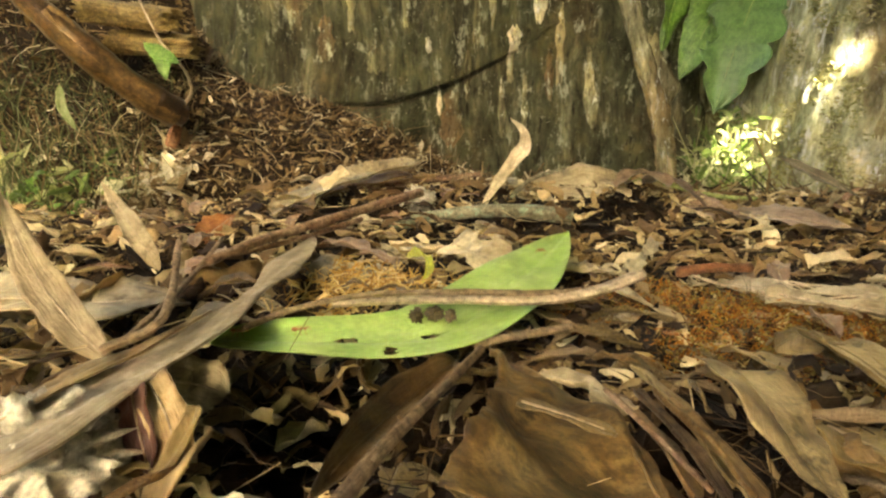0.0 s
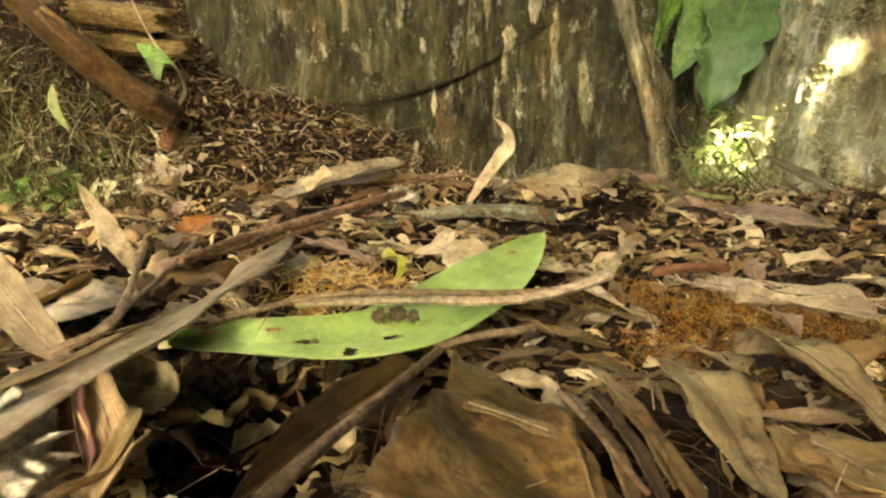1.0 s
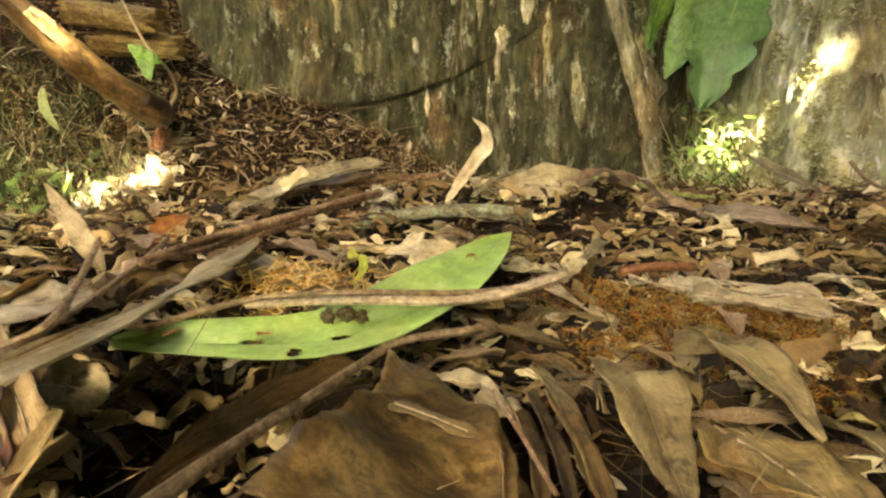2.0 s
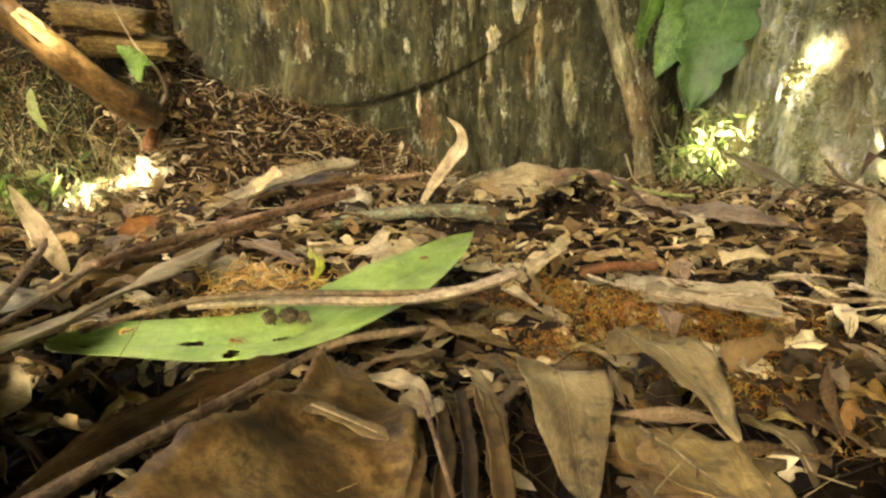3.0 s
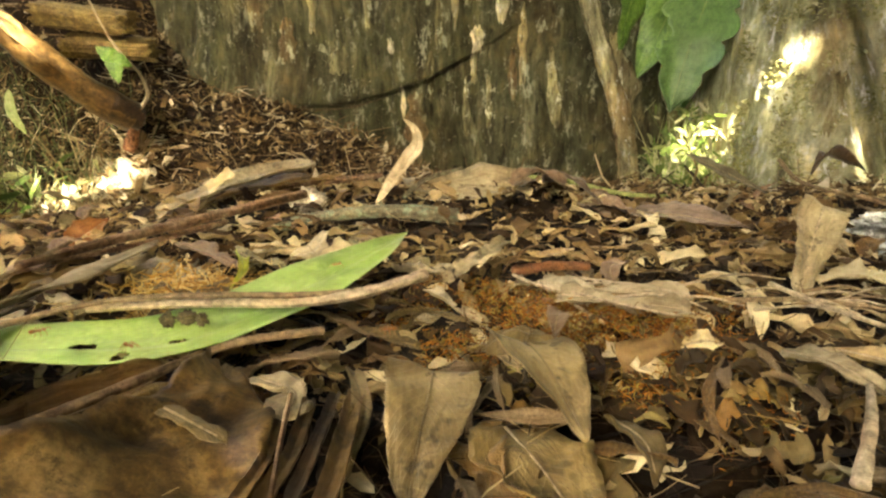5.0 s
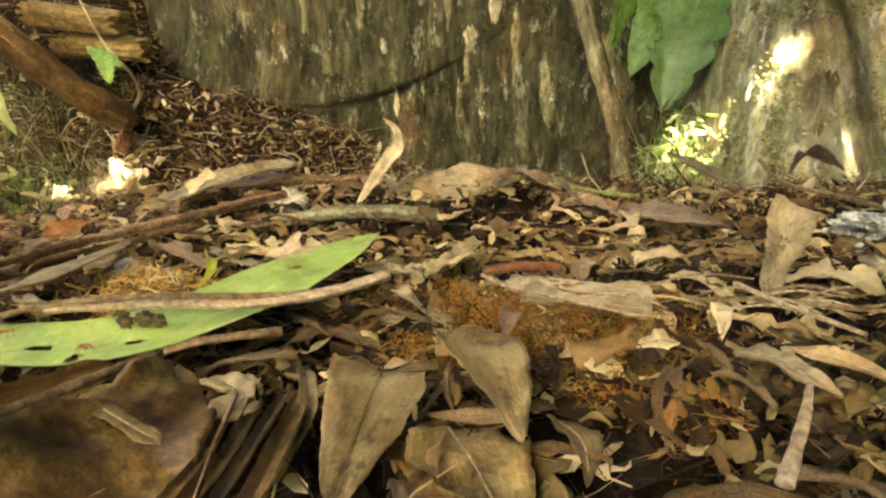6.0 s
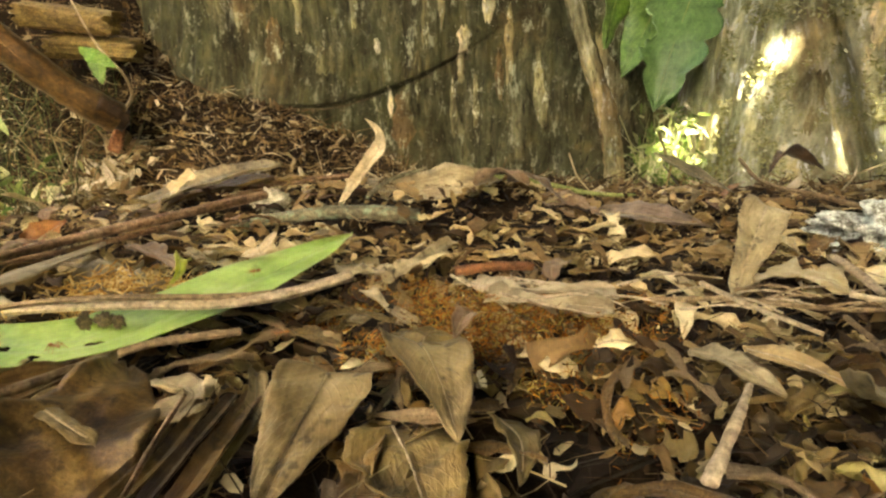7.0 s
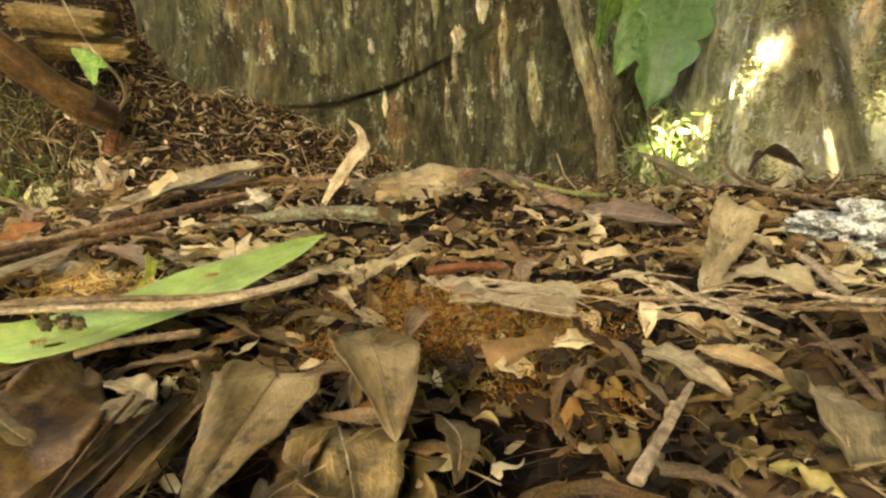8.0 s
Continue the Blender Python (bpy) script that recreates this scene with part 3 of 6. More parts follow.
HOLLOWS = [(-0.038, 0.178, 0.046, 0.036), (0.056, 0.175, 0.030, 0.036), (0.165, 0.195, 0.016, 0.02), (0.185, 0.155, 0.018, 0.018), (0.10, 0.165, 0.010, 0.02), (0.085, 0.18, 0.012, 0.02), (0.225, 0.62, 0.04, 0.03), (-0.13, 0.22, 0.02, 0.015), (0.352, 0.372, 0.02, 0.03), (0.03, 0.30, 0.02, 0.01), (-0.035, 0.232, 0.05, 0.014), (0.060, 0.155, 0.012, 0.016), (0.094, 0.192, 0.014, 0.018), (0.003, 0.178, 0.012, 0.02), (0.163, 0.172, 0.012, 0.014), (0.200, 0.168, 0.014, 0.013), (0.24, 0.19, 0.012, 0.012), (0.178, 0.208, 0.014, 0.012), (0.187, 0.168, 0.014, 0.010), (0.215, 0.172, 0.010, 0.008), (0.275, 0.175, 0.012, 0.010), (0.16, 0.135, 0.010, 0.010), (0.159, 0.232, 0.014, 0.010), (0.165, 0.175, 0.016, 0.014), (0.203, 0.178, 0.017, 0.012), (0.189, 0.209, 0.017, 0.010), (-0.065, 0.202, 0.030, 0.016), (0.222, 0.640, 0.035, 0.035), (0.078, 0.182, 0.034, 0.022), (0.124, 0.165, 0.010, 0.020)]


def scatter_flakes(rs, xy, size, lift, tilt=0.6, long=1.0):
    """Bent six-cornered flakes of leaf, with a thickness, at the given places."""
    n = len(xy)
    base = np.array([(-1, 0, 0), (-0.45, 0.42, 0.10), (0.5, 0.46, 0.06), (1, 0.05, 0), (0.45, -0.45, 0.12), (-0.5, -0.4, 0.05)])
    v = np.repeat(base[None], n, 0) * (1 + rs.uniform(-0.35, 0.35, (n, 6, 1)))
    v[:, :, 0] *= long
    v[:, :, 2] += rs.uniform(-0.25, 0.25, (n, 6))
    v *= size[:, None, None]
    a, b, c = rs.uniform(0, 6.283, n), rs.normal(0, tilt, n), rs.normal(0, tilt, n)
    ca, sa, cb, sb, cc, sc = np.cos(a), np.sin(a), np.cos(b), np.sin(b), np.cos(c), np.sin(c)
    x, y, z = v[..., 0], v[..., 1], v[..., 2]
    y, z = y * cc[:, None] - z * sc[:, None], y * sc[:, None] + z * cc[:, None]
    x, z = x * cb[:, None] + z * sb[:, None], -x * sb[:, None] + z * cb[:, None]
    x, y = x * ca[:, None] - y * sa[:, None], x * sa[:, None] + y * ca[:, None]
    p = np.stack([x + xy[:, 0:1], y + xy[:, 1:2], z + (G(xy[:, 0], xy[:, 1]) + lift)[:, None]], -1)
    low = p - np.array([0, 0, 1.0]) * (size * 0.06)[:, None, None]
    verts = np.concatenate([p, low], 1).reshape(-1, 3)
    fs = []
    tmpl = [(0, 1, 2, 3), (0, 3, 4, 5), (9, 8, 7, 6), (11, 10, 9, 6)] + [(k, k + 6, (k + 1) % 6 + 6, (k + 1) % 6) for k in range(6)]
    for k in range(n):
        fs += [tuple(12 * k + q for q in f) for f in tmpl]
    return verts, fs


def scatter_stems(rs, xy, length, radius, lift, tilt=0.25, bend=0.3, upright=False):
    """Three-sided bent stems, four rings each."""
    n = len(xy)
    a = rs.uniform(0, 6.283, n)
    e = rs.normal(0, tilt, n) + (1.25 if upright else 0)
    d = np.stack([np.cos(a) * np.cos(e), np.sin(a) * np.cos(e), np.sin(e)], -1)
    side = np.stack([-np.sin(a), np.cos(a), np.zeros(n)], -1)
    up = np.cross(d, side)
    s = np.linspace(0, 1, 4) if upright else np.linspace(-0.5, 0.5, 4)
    off = rs.normal(0, bend, (n, 1)) * (s ** 2)[None]
    off2 = rs.normal(0, bend, (n, 1)) * (s ** 2)[None]
    c = np.stack([xy[:, 0], xy[:, 1], G(xy[:, 0], xy[:, 1]) + lift], -1)[:, None] + length[:, None, None] * (d[:, None] * s[None, :, None] + side[:, None] * off[..., None] + up[:, None] * off2[..., None])
    taper = np.array([1, 0.9, 0.7, 0.35])
    ring = []
    for k in range(3):
        an = k * 2.0944
        ring.append(c + (side[:, None] * math.cos(an) + up[:, None] * math.sin(an)) * (radius[:, None] * taper[None])[..., None])
    v = np.stack(ring, 2).reshape(-1, 3)
    fs = []
    tmpl = [(r * 3 + k, r * 3 + (k + 1) % 3, r * 3 + 3 + (k + 1) % 3, r * 3 + 3 + k) for r in range(3) for k in range(3)] + [(2, 1, 0), (9, 10, 11)]
    for q in range(n):
        fs += [tuple(12 * q + w for w in f) for f in tmpl]
    return v, fs


def slab(name, centre, size, turn, mat, label, category, seed=1):
    """A broken, splintered block: chipped ends, split along the grain."""
    bm = bmesh.new()
    bmesh.ops.create_cube(bm, size=2)
    bmesh.ops.subdivide_edges(bm, edges=bm.edges, cuts=11, use_grid_fill=True)
    uvl = bm.loops.layers.uv.new("UVMap")
    for q in bm.faces:
        q.smooth = True
        for l in q.loops:
            l[uvl].uv = (l.vert.co.y + l.vert.co.z, l.vert.co.x)
    for q in bm.verts:
        p = q.co.copy()
        o = Vector((seed * 2.3, seed, 0))
        k = 1 - 0.16 * (abs(p.y) ** 6 + abs(p.z) ** 6)
        grain = 0.22 * noise.noise(Vector((p.x * 0.7, p.y * 3.5, p.z * 3.5)) + o) + 0.10 * noise.noise(Vector((p.x * 2.0, p.y * 9, p.z * 9)) + o)
        end = 0.25 * noise.noise(Vector((0, p.y * 3, p.z * 3)) + o) * abs(p.x) ** 4
        q.co = Vector((p.x * (1 + end) * size[0], p.y * (k + grain) * size[1], p.z * (k + grain) * size[2]))
    ob = part(name, bm, M[mat])
    ob.matrix_basis = Matrix.Translation(centre) @ pose(0, 0, 0, *turn)
    return tagged(ob, label, category)


def lump(name, centre, size, mat, label, category, rough=0.25, detail=3, seed=1, freq=2.2):
    bm = bmesh.new()
    bmesh.ops.create_icosphere(bm, subdivisions=detail, radius=1)
    for v in bm.verts:
        q = v.co * freq + Vector((seed * 3.1, seed * 1.7, 0))
        v.co *= 1 + rough * noise.noise(q) + rough * 0.5 * noise.noise(q * 2.7) + rough * 0.25 * noise.noise(q * 6.1)
        v.co = Vector((v.co.x * size[0], v.co.y * size[1], v.co.z * size[2]))
    uvl = bm.loops.layers.uv.new("UVMap")
    for f in bm.faces:
        f.smooth = True
        for l in f.loops:
            l[uvl].uv = (l.vert.co.x / size[0], l.vert.co.z / size[2])
    ob = part(name, bm, M[mat])
    ob.location = centre
    return tagged(ob, label, category)


# ---- ground and trees ----
def build_ground():
    xs = np.unique(np.concatenate([np.linspace(-60, -3, 14), np.linspace(-3, -0.8, 50), np.linspace(-0.8, 0.9, 170), np.linspace(0.9, 3, 50), np.linspace(3, 60, 14)]))
    ys = np.unique(np.concatenate([np.linspace(-60, -0.5, 14), np.linspace(-0.5, 0.05, 12), np.linspace(0.05, 1.0, 110), np.linspace(1.0, 4, 80), np.linspace(4, 60, 14)]))
    X, Y = np.meshgrid(xs, ys, indexing="ij")
    rs = np.random.RandomState(3)
    Z = G(X, Y) - 0.024 - 0.048 * hollow(X, Y) + rs.uniform(-0.003, 0.003, X.shape)
    k = len(ys)
    faces = [(i * k + j, (i + 1) * k + j, (i + 1) * k + j + 1, i * k + j + 1) for i in range(len(xs) - 1) for j in range(k - 1)]
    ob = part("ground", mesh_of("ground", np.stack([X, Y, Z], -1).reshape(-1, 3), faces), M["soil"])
    tagged(ob, "dark forest soil under the leaf litter", "ground", kind="structure")


def trunk_radius(t, z, a, b, z0, flare, lobes, seed, expo, plate):
    """How far the bark lies from the trunk's axis: an oval that widens to its foot, with root lobes (angle, width, reach, slant),
    an overhanging plate of old bark and flaking relief."""
    h = max(0.0, 1 - (z - z0) / 1.1)
    c, s = math.cos(t), math.sin(t)
    r = (abs(c / a) ** expo + abs(s / b) ** expo) ** (-1 / expo)
    r *= 1 + flare * h * h
    deg = math.degrees(t)
    for ang, wid, reach, slant in lobes:
        d = (deg - ang - slant * z + 180) % 360 - 180
        r += reach * math.exp(-(d / wid) ** 2) * (0.25 + 0.75 * h)
    if plate:
        low = float(np.interp(deg % 360, plate[0], plate[1]))
        r += plate[2] * float(np.interp(deg % 360, [262, 282], [1.0, 0.4])) * float(smooth(low - 0.006, low + 0.008, z))
    x, y = c * r, s * r
    q = Vector((x * 4.0, y * 4.0, z * 0.9 + seed))
    return r + 0.050 * noise.noise(q) + 0.022 * noise.noise(q * 3.1) + 0.013 * noise.noise(Vector((x * 24, y * 24, z * 5 + seed))) + 0.006 * noise.noise(Vector((x * 60, y * 60, z * 18)))


def trunk_mesh(centre, spec, z1, nth=420, nz=210, arc=(200, 340)):
    th = np.radians(np.concatenate([np.linspace(arc[0], arc[1], nth), np.linspace(arc[1], arc[0] + 360, 60)[1:-1]]))
    z0 = spec[2]
    zs = np.concatenate([np.linspace(z0, 1.1, nz), np.linspace(1.1, z1, 24)[1:]])
    nz = len(zs)
    v = []
    for z in zs:
        for t in th:
            r = trunk_radius(t, z, *spec)
            v.append((centre[0] + math.cos(t) * r, centre[1] + math.sin(t) * r, z))
    k = len(th)
    faces = [(i * k + j, i * k + (j + 1) % k, (i + 1) * k + (j + 1) % k, (i + 1) * k + j) for i in range(nz - 1) for j in range(k)]
    faces.append(tuple((nz - 1) * k + j for j in range(k)))
    return mesh_of("trunk", v, faces)


def bark_flake(parent, centre, spec, deg, z, wide, tall, mat, seed, proud=0.008, lean=0.0):
    """A loose flake of bark that follows the trunk, its rim bent onto it."""
    rs = np.random.RandomState(seed)
    nu, nv = 13, 8
    ph = rs.uniform(0, 6.28, 4)
    v, uv = [], []
    for lift in (1, 0):
        for i in range(nu):
            s = i / (nu - 1)
            w = wide * 0.5 * math.sin(math.pi * (0.05 + 0.90 * s)) ** 0.4 * (0.9 + 0.22 * math.sin(s * 7 + ph[0]) + 0.15 * math.sin(s * 19 + ph[1]))
            for j in range(nv):
                x = -1 + 2 * j / (nv - 1)
                t = math.radians(deg + lean * (s - 0.5) + math.degrees(x * w / 0.97))
                zz = z + (s - 0.5) * tall + 0.01 * math.sin(x * 5 + ph[2])
                r = trunk_radius(t, zz, *spec) + (proud * (1 - abs(x) ** 3 * 0.8) if lift else -0.004)
                v.append((centre[0] + math.cos(t) * r, centre[1] + math.sin(t) * r, zz))
                uv.append((j / nv, s))
    N = nu * nv
    f = []
    for i in range(nu - 1):
        for j in range(nv - 1):
            a, b, c, d = i * nv + j, i * nv + j + 1, (i + 1) * nv + j + 1, (i + 1) * nv + j
            f += [(a, b, c, d), (N + d, N + c, N + b, N + a)]
            if j == 0:
                f.append((d, N + d, N + a, a))
            if j == nv - 2:
                f.append((b, N + b, N + c, c))
            if i == 0:
                f.append((a, N + a, N + b, b))
            if i == nu - 2:
                f.append((c, N + c, N + d, d))
    return part("bark_flake", mesh_of("bark_flake", v, f, uv), M[mat], parent)


def leaf_cloud(rs, c, size):
    """Folded leaf blades with random lie, at the given points."""
    n = len(c)
    L = rs.uniform(0.7, 1.2, n) * size
    d = rs.normal(size=(n, 3)) * (1, 1, 0.5)
    d /= np.linalg.norm(d, axis=1)[:, None]
    s = np.cross(d, rs.normal(size=(n, 3)) * 0.4 + (0, 0, 1))
    s /= np.linalg.norm(s, axis=1)[:, None]
    u = np.cross(s, d)
    w = (L * 0.55)[:, None]
    v = np.stack([c - d * L[:, None], c + s * w - u * w * 0.2, c + d * L[:, None], c - s * w - u * w * 0.2, c - u * w * 0.3], 1).reshape(-1, 3)
    f = []
    for i in range(0, 5 * n, 5):
        f += [(i, i + 1, i + 2, i + 3), (i, i + 4, i + 1), (i + 1, i + 4, i + 2), (i + 2, i + 4, i + 3), (i + 3, i + 4, i)]
    return v, f


def clear_of_flecks(rs, c, edge):
    """Which points leave the way of the sun to each fleck open."""
    k = c[:, 2] / SUN_FROM.z
    x, y = c[:, 0] - SUN_FROM.x * k, c[:, 1] - SUN_FROM.y * k
    ok = np.ones(len(c), bool)
    for fx, fy, fz, fr in FLECKS:
        q = -fz / SUN_FROM.z
        ok &= np.hypot(x - fx - SUN_FROM.x * q, y - fy - SUN_FROM.y * q) > fr + edge * rs.uniform(0.55, 1.1, len(c))
    return ok


def open_sky(rs, d):
    """Which directions lie outside the wide gaps in the leaves."""
    d = d / np.linalg.norm(d, axis=1)[:, None]
    ok = np.ones(len(d), bool)
    for toward, half in SKY_GAPS:
        ok &= np.degrees(np.arccos(np.clip(d @ np.array(Vector(toward).normalized()), -1, 1))) > half + 2 * rs.normal(0, 1, len(d))
    return ok


def canopy():
    """Leaves high overhead, out of sight, added to shape the light: small gaps give sun flecks, two wide gaps let the
    sky in.
    """
    rs = np.random.RandomState(8)
    n = 36000
    z = 4.5 + rs.uniform(-0.4, 0.9, n)
    k = z / SUN_FROM.z
    c = np.stack([rs.uniform(-3.6, 4.0, n) + SUN_FROM.x * k, rs.uniform(-1.6, 4.6, n) + SUN_FROM.y * k, z], -1)
    c = c[clear_of_flecks(rs, c, 0.085) & open_sky(rs, c - (0.6, 2.2, 0.2))]
    v, f = leaf_cloud(rs, c, 0.095)
    stuff("canopy_foliage", v, f, "canopy", "green tree canopy high overhead with small gaps", "foliage")
    # unseen dome of large leaves, added to block sky light outside the gaps
    n = 24000
    d = rs.normal(size=(n, 3))
    d[:, 2] = abs(d[:, 2])
    d /= np.linalg.norm(d, axis=1)[:, None]
    c = d * rs.uniform(5.8, 8.0, n)[:, None] + (0.1, 1.0, -0.2)
    c = c[clear_of_flecks(rs, c, 0.36) & open_sky(rs, d)]
    v, f = leaf_cloud(rs, c, 0.36)
    stuff("shading_foliage", v, f, "canopy", "unseen dome of leaves added to shut out the sky", "woods")


# openings aimed to steer the sky light: direction, half-width in degrees
SKY_GAPS = [((-0.42, 0.22, 0.86), 13.5), ((-0.35, -0.82, 0.44), 9.6)]
# sun flecks: place on the ground or trunk, and radius of the gap in the leaves
FLECKS = [(1.00, 2.06, -0.08, 0.045), (0.99, 2.06, 0.01, 0.02), (1.035, 2.03, -0.07, 0.01), (0.955, 2.08, -0.05, 0.0), (-1.035, 1.90, -0.15, 0.024), (-0.99, 1.98, -0.10, 0.026), (-0.955, 2.06, -0.03, 0.0)]
FLECKS += [(-1.215, 1.77, 0.515, -0.012), (-1.16, 1.79, 0.45, -0.004), (-1.10, 1.82, 0.38, 0.0), (-1.04, 1.86, 0.31, -0.012)]
FLECKS += [(1.113, 1.64, 0.300, -0.020), (1.138, 1.622, 0.278, -0.030), (1.098, 1.67, 0.330, -0.036)]
FLECKS += [(1.126, 1.621, 0.155, -0.052), (1.161, 1.583, 0.048, -0.050), (1.197, 1.58, 0.123, -0.050), (1.244, 1.553, -0.028, -0.046), (1.098, 1.627, 0.0, -0.056), (1.15, 1.60, 0.20, -0.054)]
FLECKS += [(1.248, 1.573, 0.282, -0.036), (1.278, 1.553, 0.180, -0.036), (1.286, 1.50, 0.106, -0.040)]

build_ground()
canopy()
BIG = (0.10, 3.40)
BIG_SPEC = (1.27, 0.93, -0.3, 0.05, [(314, 8.0, 0.34, 0), (301, 9, 0.16, 0), (290, 5, 0.03, 0), (262, 5, -0.04, 0), (246, 5, 0.06, 0), (227, 6, 0.10, 0)], 3.0, 3.6,
            ([225, 233, 240, 246, 252, 258, 267, 275, 282, 291, 293, 360], [0.30, 0.215, 0.19, 0.183, 0.195, 0.226, 0.275, 0.34, 0.40, 0.505, 4.0, 4.0], 0.055))
big_tree = new("tree")
tagged(big_tree, "broad old tree trunk with fluted, flaking, lichen-spotted bark", "tree")
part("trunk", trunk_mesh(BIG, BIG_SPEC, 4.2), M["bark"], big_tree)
# loose flakes: angle round the trunk, height, width, length, surface; pale ones crowd the right flank, partly to
# brighten its shade
for k, (deg, z, w, h, mat) in enumerate([(281.5, 0.445, 0.055, 0.10, "bark_chalk"), (280.8, 0.37, 0.026, 0.12, "bark_chalk"), (281, 0.34, 0.030, 0.12, "bark_pale"), (261, 0.415, 0.026, 0.045, "bark_chalk"), (263, 0.20, 0.022, 0.11, "bark_chalk"), (266, 0.13, 0.10, 0.22, "bark_red"),
                                         (276, 0.60, 0.030, 0.20, "bark_pale"), (250, 0.36, 0.07, 0.10, "bark_red"), (240, 0.44, 0.06, 0.16, "bark_red"), (245, 0.55, 0.03, 0.16, "bark_pale"), (256, 0.60, 0.03, 0.22, "bark_pale"),
                                         (270, 0.30, 0.03, 0.20, "bark_red"), (279, 0.18, 0.025, 0.24, "bark_pale"), (289, 0.30, 0.03, 0.18, "bark_red"), (235, 0.55, 0.06, 0.14, "bark_red"), (272, 0.55, 0.035, 0.26, "bark_red"), (287, 0.62, 0.04, 0.22, "bark_chalk"),
                                         (284, 0.20, 0.025, 0.20, "bark_pale"), (291, 0.42, 0.03, 0.30, "bark_pale"), (296, 0.25, 0.03, 0.30, "bark_pale"), (311, 0.15, 0.05, 0.36, "bark_pale"), (306, 0.30, 0.05, 0.30, "bark_pale"), (314, 0.40, 0.05, 0.34, "bark_pale")]):
    bark_flake(big_tree, BIG, BIG_SPEC, deg, z, w, h, mat, 40 + k)
part("buttress", tube([(0.88, 2.24, -0.30), (0.846, 2.19, -0.11), (0.822, 2.18, 0.03), (0.794, 2.215, 0.18), (0.745, 2.255, 0.35), (0.702, 2.31, 0.54), (0.64, 2.38, 0.82), (0.56, 2.46, 1.2)], 0.034, 0.033, 80, 24, 0.24, 7, 0.9), M["bark_buttress"], big_tree, "pale narrow buttress standing proud of the trunk")
SIDE = (1.70, 2.05)
SIDE_SPEC = (0.62, 0.68, -0.3, 0.08, [(210, 9, 0.04, 0), (231, 3.2, -0.24, -26), (243, 8, 0.08, -20), (275, 12, 0.08, 0)], 11.0, 2.4, None)
side_tree = new("tree")
tagged(side_tree, "pale sunlit tree trunk with buttressed foot and mossy bark", "tree")
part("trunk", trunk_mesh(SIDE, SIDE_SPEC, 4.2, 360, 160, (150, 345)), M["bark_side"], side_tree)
for k, (deg, z, w, h, mat) in enumerate([(232, 0.34, 0.06, 0.12, "bark_chalk"), (240, 0.22, 0.05, 0.14, "bark_pale"), (247, 0.36, 0.05, 0.10, "bark_chalk"), (222, 0.15, 0.05, 0.16, "bark_pale"), (252, 0.12, 0.06, 0.14, "bark_pale")]):
    bark_flake(side_tree, SIDE, SIDE_SPEC, deg, z, w, h, mat, 80 + k)




def trunk_moss(centre, spec, count, deg, z, size, seed):
    """Tufts of pale moss and lichen that cling to the bark."""
    rs = np.random.RandomState(seed)
    pts = []
    while len(pts) < count:
        d, h = rs.uniform(*deg), rs.uniform(*z)
        if noise.noise(Vector((d * 0.16, h * 11, seed))) + 0.4 * noise.noise(Vector((d * 0.5, h * 34, seed))) < 0.05:
            continue
        t = math.radians(d)
        r = trunk_radius(t, h, *spec) + rs.uniform(0, 0.006)
        pts.append((centre[0] + math.cos(t) * r, centre[1] + math.sin(t) * r, h))
    return leaf_cloud(rs, np.array(pts), size)


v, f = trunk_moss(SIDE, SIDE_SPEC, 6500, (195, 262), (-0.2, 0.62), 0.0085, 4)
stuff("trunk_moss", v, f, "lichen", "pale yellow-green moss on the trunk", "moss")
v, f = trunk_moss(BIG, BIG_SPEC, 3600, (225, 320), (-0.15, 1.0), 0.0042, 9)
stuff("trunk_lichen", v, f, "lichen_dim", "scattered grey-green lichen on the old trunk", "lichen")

# ---- the fallen green leaf and the sticks across it ----
leaf("green_leaf", [(-0.0968, 0.2259, 0.0140), (-0.0628, 0.2298, 0.0120), (-0.0231, 0.2369, 0.0090), (0.0015, 0.2485, 0.0100), (0.0253, 0.2817, 0.0140), (0.0561, 0.3358, 0.0200), (0.0869, 0.3988, 0.0270)], 0.054, "green", "fallen pale green gum leaf with insect holes", roll=-4, curl=0.30, shape="lance", rib=0, stalk=0.012, thick=0.0004, nu=230, nv=61, wave=0.0008, ragged=0.015, holes=[(0.20, -0.10, 0.015, 0.12), (0.262, 0.45, 0.013, 0.17), (0.335, 0.0, 0.014, 0.12), (0.06, 0.2, 0.008, 0.10)])
twig("stick", [(-0.0507, 0.2558, 0.0200), (-0.0224, 0.2611, 0.0200), (0.0095, 0.2587, 0.0210), (0.0435, 0.2570, 0.0210), (0.0724, 0.2675, 0.0220), (0.1013, 0.2857, 0.0260)], 0.0030, 0.0036, "pale_twig", "bleached bark-stripped stick lying across the green leaf", 1, flat=0.7)
twig("twig", [(-0.0829, 0.2271, 0.0180), (-0.0666, 0.2465, 0.0200), (-0.0374, 0.2551, 0.0240), (0.0041, 0.2538, 0.0260), (0.0490, 0.2588, 0.0240), (0.0814, 0.2755, 0.0220)], 0.0012, 0.0016, "twig", "thin brown twig lying along a stick", 0)
twig("twig", [(0.0132, 0.2266, 0.0100), (0.0276, 0.2305, 0.0130), (0.0571, 0.2451, 0.0120)], 0.0016, 0.0018, "twig", "short grey twig beside the green leaf", 1)
lump("seed_husk", (-0.0122, 0.2485, 0.0165), (0.0026, 0.0022, 0.0028), "nut", "dark crumbled seed husk on the green leaf", "seed", 0.8, 4, 4, 3.0)
lump("seed_husk", (-0.0040, 0.2500, 0.0168), (0.0038, 0.0024, 0.0028), "nut", "long dark crumbled seed husk on the green leaf", "seed", 0.8, 4, 8, 3.0)
